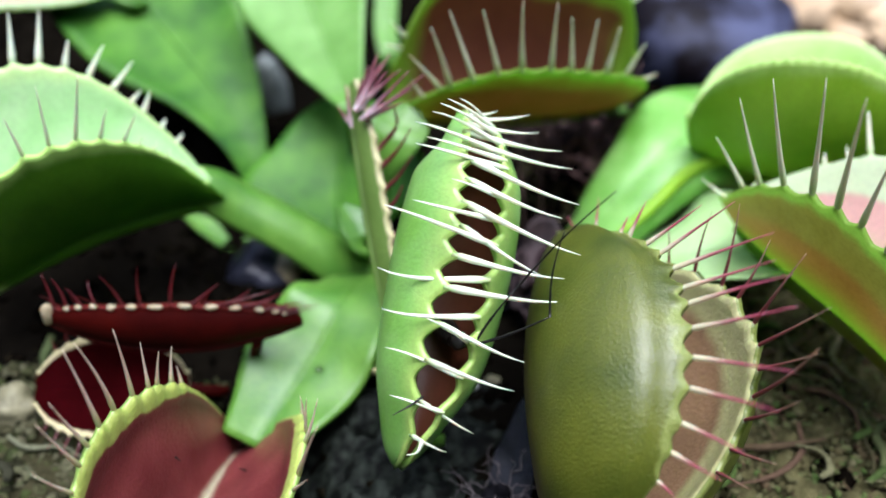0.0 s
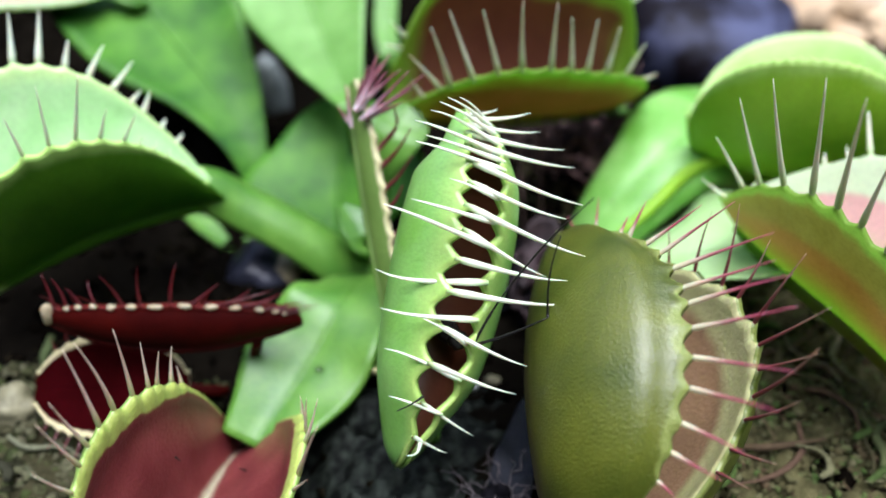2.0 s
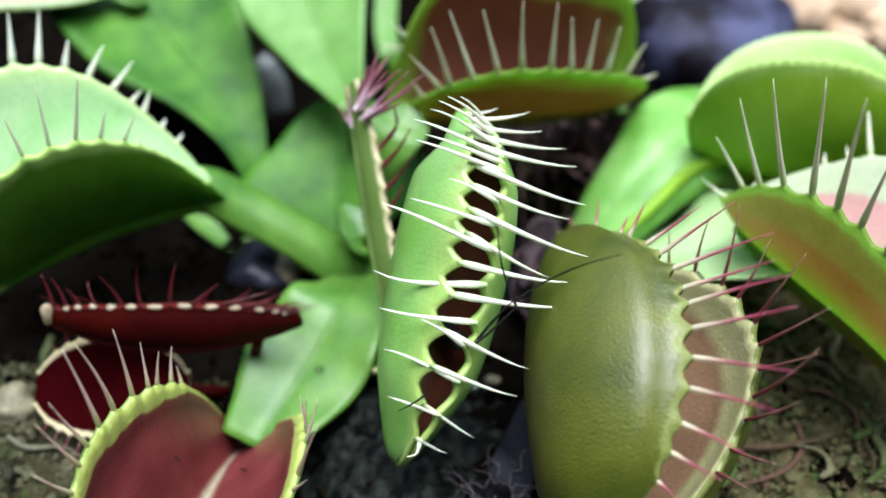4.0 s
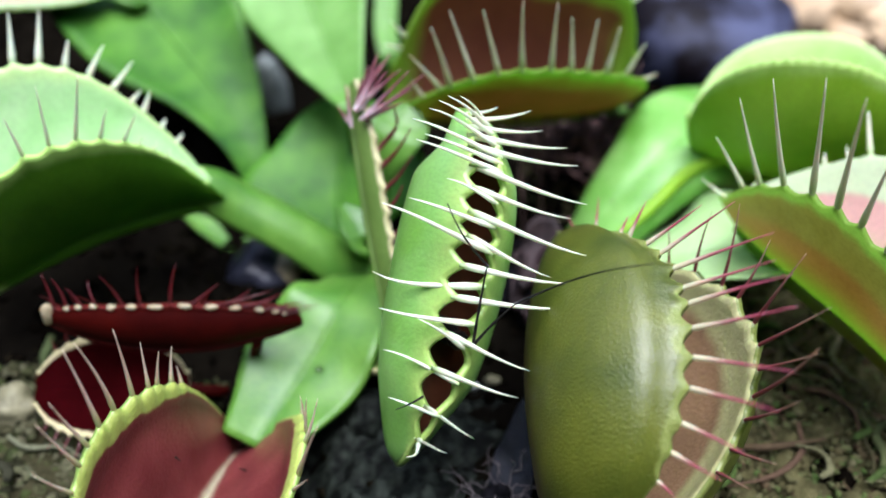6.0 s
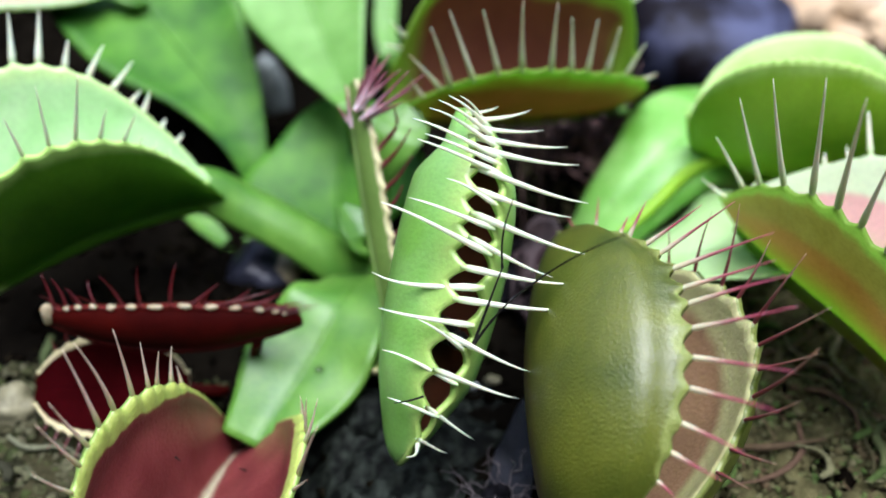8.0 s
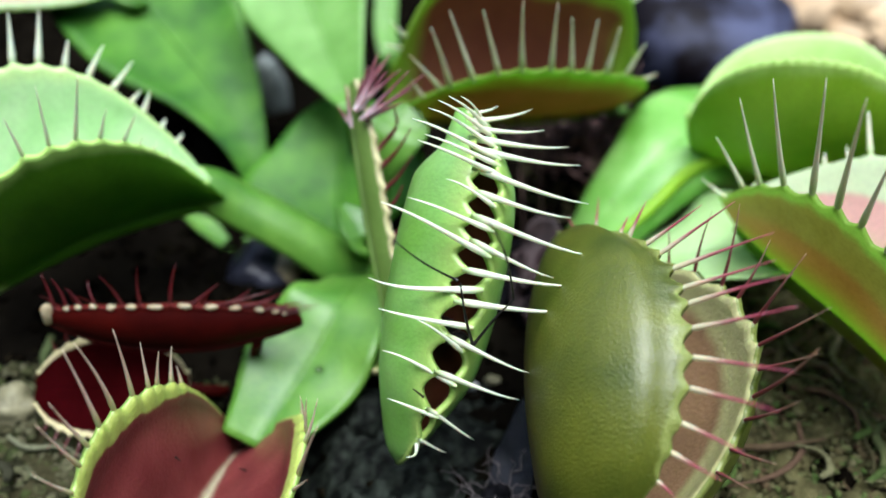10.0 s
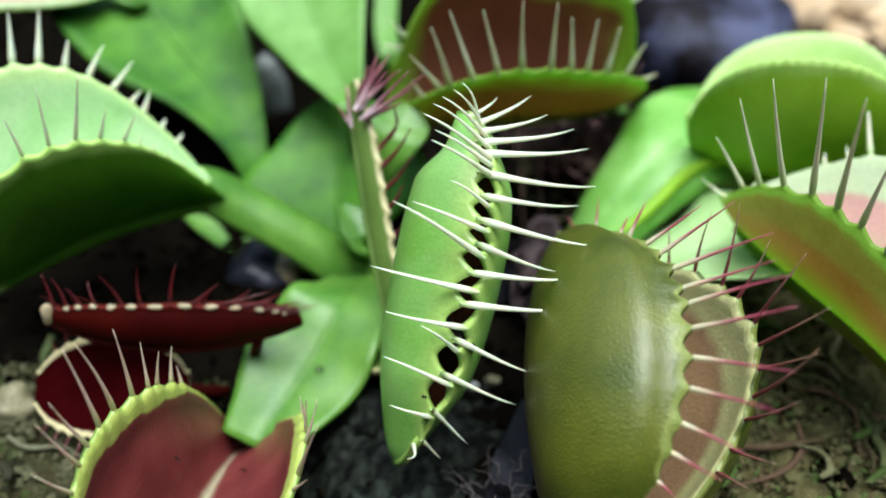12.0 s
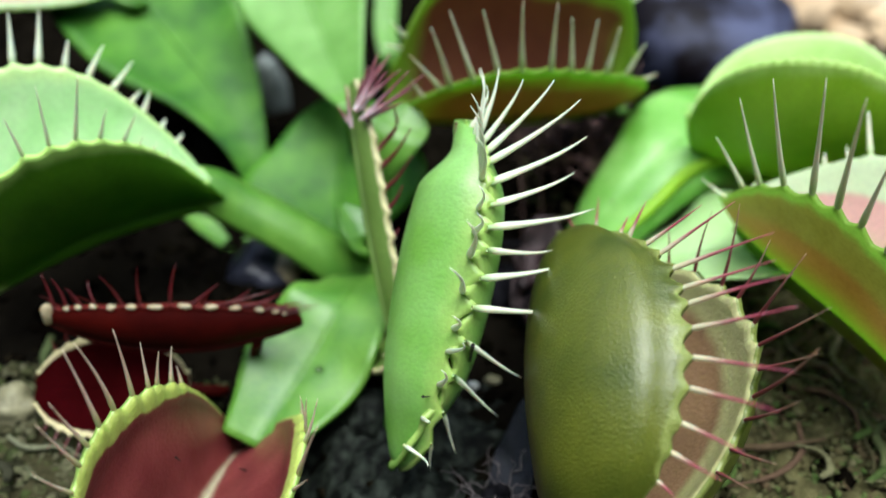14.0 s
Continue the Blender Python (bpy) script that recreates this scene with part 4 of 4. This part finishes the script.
scatter("soil_crumbs", 9000, ((-75, 75), (20, 150)), (0.2, 0.95), CRUMB, "loose peat crumbs on the bed, darkened for shade", 11)
def mat(region, rise, material, label, seed):
    """A soft uneven cushion of moss over part of the bed that sinks into the soil at its edges."""
    (x0, x1), (y0, y1) = region
    nx, ny = int((x1 - x0) / 0.5), int((y1 - y0) / 0.5)
    bm = bmesh.new()
    rows = []
    for j in range(ny + 1):
        y = y0 + (y1 - y0) * j / ny
        row = []
        for i in range(nx + 1):
            x = x0 + (x1 - x0) * i / nx
            rim = min(1.0, (x - x0) / 7, (x1 - x) / 7, (y - y0) / 7, (y1 - y) / 7)
            h = rise * rim - 0.6 + 1.1 * noise.noise(Vector((x * 0.22, y * 0.22, seed))) + 0.9 * noise.noise(Vector((x * 0.7, y * 0.7, seed + 3))) + 0.6 * noise.noise(Vector((x * 1.6, y * 1.6, seed + 5)))
            row.append(bm.verts.new((x, y, height(x, y) + h)))
        rows.append(row)
    for j in range(ny):
        for i in range(nx):
            bm.faces.new((rows[j][i], rows[j][i + 1], rows[j + 1][i + 1], rows[j + 1][i]))
    solo("moss_cushion", bm, material, ((x0 + x1) / 2, (y0 + y1) / 2, 0), label, "moss", kind="stuff")


mat(((14, 84), (20, 96)), 1.3, MOSS_MAT, "soft brown-olive moss on the bed", 2.0)
mat(((-66, -20), (18, 58)), 1.2, GREY_MOSS_MAT, "soft grey-olive moss on the bed", 9.0)
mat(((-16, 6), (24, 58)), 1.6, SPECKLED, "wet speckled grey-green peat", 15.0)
scatter("moss_clumps", 24000, ((10, 80), (22, 92)), (0.12, 0.5), MOSS, "olive moss and fine grit on the bed", 13, keep=lambda x, y, rnd: x > 17 or rnd.random() < 0.15, category="moss", spiky=0.75, lift=0.7)
scatter("moss_clumps", 14000, ((-62, -16), (20, 56)), (0.13, 0.6), GREY_MOSS, "pale olive moss and weathered grit on the bed", 14, keep=lambda x, y, rnd: x < -24 or rnd.random() < 0.25, category="moss", spiky=0.75, lift=0.6)

def twigs(name, count, region, material, label, seed, lift):
    """Fallen stems and shrivelled leaf strips lying on the bed."""
    rnd = random.Random(seed)
    bm = bmesh.new()
    for _ in range(count):
        x, y = rnd.uniform(*region[0]), rnd.uniform(*region[1])
        turn, size = rnd.uniform(0, 6.3), rnd.uniform(3, 9)
        thick = rnd.uniform(0.1, 0.55)
        pts = []
        for k in range(4):
            turn += rnd.gauss(0, 0.35)
            px, py = x + math.cos(turn) * size * k / 3, y + math.sin(turn) * size * k / 3
            pts.append(Vector((px, py, height(px, py) + lift + thick * 0.6 + rnd.uniform(0, 0.6))))
        tube(bm, spline(pts, 9), [thick * (0.35 + 0.65 * math.sin(math.pi * min(1.0, 0.15 + k / 10))) for k in range(10)], 7, rnd.uniform(0.3, 0.9))
    solo(name, bm, material, ((region[0][0] + region[0][1]) / 2, (region[1][0] + region[1][1]) / 2, 0), label, "litter", kind="stuff")


twigs("fallen_stems", 190, ((16, 62), (30, 80)), LITTER, "fallen stems and shrivelled strips on moss", 41, 1.2)
twigs("fallen_stems", 45, ((-56, -24), (24, 58)), GREY_LITTER, "fallen grey-green stems on moss", 42, 1.0)
scatter("gravel", 900, ((40, 150), (122, 250)), (1.6, 5.5), GRIT, "beige grit along the back of the bed", 12, level=2, category="gravel", keep=lambda x, y, rnd: y > 137 - 0.6 * max(0, x - 55))


def strands(owner, centre, count, spread, size, thick, material, seed, name="fibre"):
    """Thin bent fibres springing from about one place."""
    rnd = random.Random(seed)
    for _ in range(count):
        p = Vector(centre) + Vector((rnd.gauss(0, spread), rnd.gauss(0, spread), rnd.uniform(-0.5, 0.5)))
        way = Vector((rnd.gauss(0, 1), rnd.gauss(0, 1), rnd.uniform(0.1, 1.6))).normalized()
        pts = [p]
        for _ in range(6):
            way = (way + 0.5 * Vector((rnd.gauss(0, 1), rnd.gauss(0, 1), rnd.gauss(-0.1, 0.8)))).normalized()
            pts.append(pts[-1] + way * size * rnd.uniform(0.6, 1.2) / 6)
        line = spline(pts, 14)
        part(name, tube(bmesh.new(), line, [thick * (1 - 0.75 * i / 14) for i in range(15)], 6), material, owner)


def dead_clump(centre, label, count, spread, size, thick, material, seed):
    owner = thing("dead_leaf_clump", centre, label, "dead leaf")
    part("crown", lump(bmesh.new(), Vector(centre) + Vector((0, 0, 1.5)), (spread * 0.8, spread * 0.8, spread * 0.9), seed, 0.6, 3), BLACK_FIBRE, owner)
    strands(owner, Vector(centre) + Vector((0, 0, spread * 1.2)), count, spread, size, thick, material, seed)


dead_clump((14.9, 87.6, 2.2), "withered brown leaf clump with curled fibres", 70, 3.2, 11.0, 0.2, DEAD, 21)
strand_foot = (4.4, 40.6, 0.2)
dead_clump(strand_foot, "tuft of grey root fibres on the soil", 34, 1.3, 4.4, 0.065, ROOT, 23)
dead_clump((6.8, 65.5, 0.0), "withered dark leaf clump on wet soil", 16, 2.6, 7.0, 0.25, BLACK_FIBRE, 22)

def dry_stalk(points, label):
    """A thin dry flower stalk standing in the bed."""
    owner = thing("dry_stalk", points[0], label, "dry stem")
    line = spline(points, 16)
    part("stem", tube(bmesh.new(), line, [0.2 - 0.09 * i / 16 for i in range(17)], 7), DEAD, owner)
    tip = line[-1]
    part("tip", tube(bmesh.new(), [tip, tip + (line[-1] - line[-3]) * 0.5], [0.11, 0.03], 6), DEAD, owner)


dry_stalk(((9.0, 76.0, 0.0), (8.6, 75.5, 6.0), (7.8, 76.5, 12.0), (7.6, 78.0, 16.0)), "thin dry brown stalk behind the moving trap")
dry_stalk(((11.5, 80.0, 0.0), (10.8, 80.0, 8.0), (11.2, 82.0, 14.0)), "thin bent brown stalk beside a withered clump")

# speckled wet lumps between the leaves
stone((-6.5, 50.8, 0.3), (2.0, 2.8, 2.0), 8, SPECKLED, "dark speckled wet lump of peat")
stone((-6.8, 58.7, 0.3), (2.0, 2.0, 2.0), 9, SPECKLED, "small dark speckled wet stone")
stone((2.7, 52.9, 1.5), (0.55, 0.4, 0.5), 10, CHIP, "tiny white quartz chip on dark soil")
stone((4.5, 53.9, 1.2), (0.75, 0.5, 0.4), 13, PALE_STONE, "small grey stone chip on dark soil")
stone((10.0, 63.5, 0.3), (1.0, 0.9, 0.9), 12, TAN_STONE, "small tan chip on dark soil")

# a water drop on the low leaf, and two specks
drop = (-10.9, 52.6, 3.9)
solo("water_drop", lump(bmesh.new(), drop, (0.42, 0.34, 0.3), 41, 0.05, 3), WATER_DROP, drop, "clear water drop on a green leaf", "water drop")
speck = Vector((11.6, 33.75, 16.48))
solo("gnat", tube(bmesh.new(), spline([speck, speck + Vector((0.25, 0.0, 0.28)), speck + Vector((0.5, 0.03, 0.56))], 8), [0.03 + 0.055 * math.sin(math.pi * i / 8) for i in range(9)], 8), CHITIN, speck, "tiny dark gnat sitting on an olive flytrap", "insect")
# ---- the moving trap ----
TRAP_OPEN = pose(-0.95 * MM, 51.88 * MM, 14.45 * MM, 47.06, 16.66, 2.07)
TRAP_SHUT = pose(-1.39 * MM, 52.08 * MM, 15.02 * MM, 56.61, 17.74, 7.78)
TRAP_TURNED = pose(-1.82 * MM, 52.41 * MM, 13.80 * MM, 57.75, 26.19, 19.39)
MAIN_LENGTH = 26.16
main_trap = thing("flytrap_leaf", TRAP_OPEN, "bright green flytrap with cream bristles, closing", "carnivorous plant", "flytrap leaves")
stalk_foot = Vector((0.8, 49.2, -0.0))
blade_part(main_trap, [stalk_foot, Vector((-0.4, 49.0, -0.6)), Vector((-1.8, 46.4, 2.6)), Vector((-1.5, 48.1, 5.5))], (2.0, 2.4, 2.0, 1.2), (0, -0.3, 1), LEAF, cup=0.2, thick=1.0)

# bristles of each lobe: place along the margin, length, then pairs of tilt over the opening and lean toward the tip in degrees: open, shut, turning, turned aside
NEAR_UPPER = ((0.986, 2.9, 73, 17, 73, 19, 55, 58, 33, 60), (0.961, 5.2, 71, 16, 70, 19, 56, 49, 19, 81), (0.939, 5.4, 61, 5, 60, 9, 35, 37, 20, 64), (0.910, 7.1, 62, 1, 59, 6, 44, 29, 23, 54),
              (0.879, 7.9, 62, -2, 60, 3, 41, 22, 24, 42), (0.824, 8.3, 47, -13, 56, -5, 50, 13, 54, 33), (0.764, 6.9, 46, -13, 60, -3, 49, 12, 58, 28), (0.699, 8.5, 44, -15, 56, -7, 51, 3, 59, 18))
NEAR_LOWER = ((0.634, 6.4, 60, -19, 61, -12, 69, -3, 76, 7), (0.559, 7.4, 50, -2, 50, 2, 56, 10, 67, 15), (0.474, 7.9, 52, 3, 50, 5, 56, 7, 65, 6), (0.374, 6.3, 53, -13, 57, -14, 65, -13, 76, -17),
              (0.275, 6.4, 65, -8, 64, -10, 74, -17, 83, -23), (0.170, 4.8, 76, -17, 77, -23, 89, -33, 95, -39), (0.086, 2.9, 67, -12, 80, -16, 95, -36, 105, -45))
FAR_UPPER = ((0.975, 3.7, 40, 10, 28, 15, 42, 61, 44, 98), (0.955, 5.0, 44, 6, 35, 13, 25, 28, 24, 74), (0.930, 5.4, 53, 7, 47, 14, 34, 22, 32, 70), (0.900, 5.5, 74, 10, 67, 16, 46, 25, 13, 36), (0.870, 6.7, 71, 5, 64, 11, 30, 18, 8, 24),
              (0.850, 5.8, 71, 2, 60, 9, 29, 17, 7, 25), (0.825, 6.5, 75, 2, 55, 9, 23, 11, 2, 16), (0.740, 3.9, 62, 4, 68, 16, 26, 17, -1, 18), (0.675, 6.2, 68, 0, 68, 10, 36, 7, -5, 8))
FAR_LOWER = ((0.610, 8.3, 60, 5, 62, 15, 30, 18, -2, 13), (0.512, 7.5, 88, -2, 90, 0, 38, 8, 2, 11), (0.411, 6.5, 77, -5, 67, 3, 31, 5, -5, 10), (0.346, 4.8, 35, 11, 47, 23, 18, 17, -17, 14),
              (0.251, 5.5, 77, 9, 78, 14, 36, 15, -7, 18), (0.156, 3.8, 75, 6, 64, 13, 26, 10, -14, 8), (0.075, 3.2, 4, -9, -3, -1, -15, -2, -49, -9))


def main_bristle(bend):
    """The bristle that all of one lobe share, drawn along z, its tip hooked."""
    bm = bristle_mesh(Vector((0, 0, 0)), Vector((0, 0, 1)), Vector((0.06, 0, 0)), 8.0, 0.29, 0.8, bend)
    bm.transform(Matrix.Scale(MM, 4))
    return finish("tooth", bm, TOOTH_CREAM)


def bristle_pose(lobe, u, lean, tilt):
    """A bristle's pose in the lobe's space."""
    p, t, n, along = lobe.margin(u)
    a, b = radians(tilt), radians(lean)
    way = math.cos(b) * (math.cos(a) * t - math.sin(a) * n) + math.sin(b) * Vector((0, 1, 0))
    x = (n - n.dot(way) * way).normalized()
    m = Matrix((x, way.cross(x), way)).transposed().to_4x4()
    return Matrix.Translation((p - way * 0.2) * MM) @ m


main_lobes, main_bristles = [], []
for side, table in ((-1, NEAR_UPPER + NEAR_LOWER), (1, FAR_UPPER + FAR_LOWER)):
    lobe = Lobe(side, MAIN_LENGTH, 11.7, 79.4, 137.9, arch=0.097, flare=0.25, blunt=2.3, skew=0.097, bow=-0.022, twist=2.1, teeth=14, scallop=1.5, cusp=0.027, peaks=[row[0] for row in table], neck=(0.78, 0.32), pinch=1.0)
    ob = lobe_part(main_trap, TRAP_OPEN, lobe, [GREEN_SKIN, GREEN_INSIDE], thick=0.8, nu=180, nv=26)
    shape = main_bristle(Vector((0, -0.06, 0)) if side < 0 else Vector((-0.17, 0.03, 0)))
    for u, size, *angles in table:
        tooth = new("tooth", shape)
        tooth.parent = ob
        tooth.scale = (0.5 + 0.5 * size / 8, 0.5 + 0.5 * size / 8, size / 8)
        main_bristles.append((tooth, lobe, u, angles))
    main_lobes.append(ob)

# how far the lobes have shut, and how far the whole trap has turned aside after that
SHUTTING = ((0.0, 0.0), (1.5, 0.2), (3.0, 0.37), (6.5, 0.68), (9.0, 0.84), (11.0, 1.0))
TURNING = ((11.4, 0.05), (12.0, 0.27), (12.5, 0.56), (13.2, 0.82), (14.0, 1.0))


def between(a, b, f):
    return Matrix.LocRotScale(a.translation.lerp(b.translation, f), a.to_quaternion().slerp(b.to_quaternion(), f), None)


# ---- the insect caught in it ----
HINGE = Vector((2.1, 42.8, 16.5))
insect = thing("long_legged_insect", HINGE, "black long-legged insect caught between the lobes", "insect")
bodies = bmesh.new()
tube(bodies, spline([HINGE + Vector(v) for v in ((-1.2, 2.6, -2.0), (-1.8, 4.2, -2.6), (-2.4, 5.8, -3.4), (-3.0, 7.2, -4.4))], 16), [0.4 + 0.5 * math.sin(math.pi * min(1, 0.08 + i / 15)) ** 0.7 if i < 15 else 0.25 for i in range(17)], 12)
part("abdomen", bodies, CHITIN, insect)
part("thorax", lump(bmesh.new(), HINGE + Vector((-0.9, 2.0, -1.5)), (0.7, 0.8, 0.7), 31, 0.1, 3), CHITIN, insect)


claw = [Vector(q) for q in ((7.95, 44.0, 19.25), (8.3, 44.9, 19.8), (8.3, 45.6, 20.15))]
part("claw", tube(bmesh.new(), spline(claw, 8), [0.09 - 0.05 * i / 8 for i in range(9)], 7), CHITIN, insect)


def leg_piece(name, length, thick, bow):
    """A rod along z from its joint, slightly bent."""
    bm = bmesh.new()
    n = 12
    tube(bm, [Vector((bow * length * math.sin(math.pi * i / n), 0, length * i / n)) for i in range(n + 1)], [thick * (1 - 0.6 * i / n) * (1.25 if i in (0, n // 2) else 1.0) for i in range(n + 1)], 7)
    bm.transform(Matrix.Scale(MM, 4))
    ob = new(name, finish(name, bm, CHITIN))
    ob.parent = insect
    return ob


def aimed(spans):
    """Rows of poses in the insect's space at a, with z toward b, without spin about the limb."""
    rows, turn = [], None
    for t, a, b in spans:
        a, way = Vector(a), Vector(b) - Vector(a)
        turn = (turn @ Vector((0, 0, 1))).rotation_difference(way) @ turn if turn else way.to_track_quat("Z", "Y")
        rows.append((t, Matrix.Translation((a - HINGE) * MM) @ turn.to_matrix().to_4x4()))
    return rows


INSIDE = ((11.7, (2.6, 45.8, 20.0), (2.6, 43.8, 30.0)), (11.8, (1.6, 47.3, 16.2), (1.6, 53.0, 22.0)), (11.9, (2.0, 44.6, 12.6), (1.6, 47.5, 13.5)), (14.0, (2.0, 44.6, 12.6), (1.6, 47.5, 13.5)))
FORE_LEG = ((0.0, (4.6, 43.6, 20.5), (10.4, 42.4, 29.8)), (0.4, (4.6, 43.7, 20.5), (10.0, 42.1, 29.9)), (1.2, (4.5, 44.0, 20.5), (9.2, 41.4, 30.1)), (2.2, (4.4, 44.2, 20.5), (8.9, 41.1, 30.0)), (2.4, (4.6, 43.2, 20.6), (11.0, 39.2, 28.6)), (2.6, (4.4, 43.1, 20.7), (8.7, 38.2, 29.5)), (3.0, (4.6, 43.0, 20.6), (9.5, 37.7, 28.9)), (4.2, (4.7, 42.9, 20.5), (10.5, 37.9, 28.5)), (5.3, (4.9, 42.8, 20.4), (12.0, 38.2, 27.5)), (6.5, (4.9, 42.8, 20.4), (12.3, 38.5, 27.4)), (7.8, (4.9, 42.8, 20.4), (12.5, 38.9, 27.4)), (7.9, (4.9, 42.8, 20.4), (13.0, 38.7, 26.6)), (8.0, (4.6, 43.0, 20.6), (10.5, 39.1, 29.0)), (8.1, (4.3, 43.4, 20.7), (7.4, 38.5, 30.1)), (8.2, (3.7, 44.3, 20.8), (4.1, 40.4, 31.1)), (9.2, (4.3, 43.8, 20.7), (3.7, 39.0, 30.5)), (10.3, (4.8, 43.0, 20.5), (2.3, 38.5, 30.2)), (10.4, (4.7, 42.9, 20.5), (3.3, 38.2, 30.3)), (10.5, (5.2, 42.7, 20.1), (7.5, 37.7, 29.7)), (10.6, (4.1, 43.7, 20.8), (3.3, 37.7, 30.0)), (10.8, (3.8, 42.8, 21.0), (2.7, 37.6, 30.7)), (11.0, (3.4, 41.9, 21.1), (1.1, 37.7, 31.0)), (11.1, (3.4, 42.2, 21.1), (1.5, 37.8, 31.0)), (11.2, (3.6, 41.6, 20.9), (3.6, 35.2, 29.9)), (11.3, (3.9, 41.9, 20.9), (5.4, 37.3, 30.8)), (11.4, (4.9, 42.3, 20.3), (5.4, 36.9, 29.9)), (11.5, (4.4, 41.8, 20.6), (5.5, 35.2, 29.3)), (11.6, (4.1, 41.3, 20.6), (4.7, 34.6, 29.2)), *INSIDE)
HIND_LEG = ((0.0, (7.1, 41.8, 20.1), (7.8, 43.8, 25.7)), (1.2, (7.0, 42.0, 20.2), (8.0, 42.9, 26.1)), (2.2, (6.9, 41.5, 20.2), (7.3, 42.7, 26.1)), (2.6, (6.0, 40.5, 20.7), (6.7, 44.0, 25.5)), (2.8, (5.8, 40.3, 20.8), (6.1, 43.8, 25.6)), (3.0, (5.3, 39.8, 20.9), (5.2, 43.4, 25.7)), (3.2, (5.4, 39.9, 20.9), (5.5, 43.5, 25.7)), (4.2, (4.4, 41.4, 22.1), (2.6, 41.6, 27.8)), (5.3, (3.0, 44.4, 22.4), (0.2, 44.1, 27.8)), (7.8, (3.1, 43.8, 22.5), (0.5, 43.9, 27.9)), (7.9, (3.2, 43.8, 22.5), (1.9, 42.0, 28.1)), (8.0, (4.0, 44.4, 22.2), (4.4, 43.9, 28.1)), (8.1, (3.3, 42.6, 22.6), (1.3, 42.0, 28.2)), (8.2, (3.5, 42.5, 22.5), (3.2, 40.5, 28.2)), (9.2, (2.1, 42.6, 22.7), (-0.8, 41.1, 27.7)), (10.3, (0.8, 42.6, 22.6), (-3.1, 41.2, 26.9)), (10.5, (1.2, 43.5, 22.6), (-0.6, 43.1, 28.3)), (10.6, (0.8, 41.3, 22.4), (-2.4, 39.6, 27.2)), (10.7, (1.6, 40.6, 22.3), (-0.2, 38.7, 27.7)), (10.8, (0.7, 42.4, 22.5), (-2.1, 39.4, 26.9)), (11.1, (0.6, 42.4, 22.5), (-2.0, 39.3, 26.9)), (11.2, (1.3, 40.8, 22.3), (-0.7, 39.1, 27.7)), (11.3, (2.4, 40.8, 22.3), (2.8, 38.0, 27.6)), (11.4, (2.6, 41.0, 22.4), (2.9, 37.9, 27.5)), (11.6, (2.7, 39.9, 21.9), (3.1, 36.2, 26.6)), *INSIDE)
SHORT_LEG = (-1.4, 40.2, 14.1)
SHORT_LEG_TIPS = ((0.0, (-3.7, 38.3, 14.1)), (2.0, (-3.2, 38.2, 14.8)), (3.0, (-3.3, 38.4, 15.0)), (5.4, (-2.7, 38.0, 14.5)), (6.5, (-3.5, 38.9, 14.9)), (7.5, (-3.7, 38.7, 14.6)), (8.2, (-3.0, 38.7, 15.4)), (10.5, (-1.9, 39.1, 16.0)), (10.8, (-3.6, 39.8, 14.7)), (11.2, (-3.1, 41.1, 12.9)), (11.5, (-0.6, 42.3, 11.9)), (14.0, (-0.6, 42.3, 11.9)))
fore = leg_piece("thigh", 4.8, 0.125, 0.03), leg_piece("shin", 11.0, 0.085, 0.06)
hind = leg_piece("thigh", 6.2, 0.13, -0.04), leg_piece("shin", 6.0, 0.09, 0.05)
short = leg_piece("foot", 2.6, 0.09, 0.03)


def motions():
    for (thigh, shin), table in ((fore, FORE_LEG), (hind, HIND_LEG)):
        walk(thigh, aimed([(t, HINGE, knee) for t, knee, tip in table]))
        walk(shin, aimed(table))
    walk(short, aimed([(t, SHORT_LEG, tip) for t, tip in SHORT_LEG_TIPS]))
    stages = [(t, f, 0.0) for t, f in SHUTTING] + [(t, 1.0, f) for t, f in TURNING]
    walk(main_trap, [(t, between(between(TRAP_OPEN, TRAP_SHUT, s), TRAP_TURNED, k)) for t, s, k in stages])
    for ob, side, opened, shut, turned in ((main_lobes[0], 1, 0.71, 4.56, 0.53), (main_lobes[1], -1, -5.61, -1.47, 15.0)):
        walk(ob, [(t, pose(0, 0, 0, 0, side * (opened + (shut - opened) * s + (turned - shut) * k), 0)) for t, s, k in stages])
    for tooth, lobe, u, angles in main_bristles:
        size = tooth.scale.copy()
        rows = []
        for t, s, k in stages:
            tilt, lean = [np.interp(s + k, (0, 1, 1.56, 2), angles[i::2]) for i in (0, 1)]
            rows.append((t, bristle_pose(lobe, u, lean, tilt)))
        walk(tooth, rows)
        tooth.scale = size


motions()
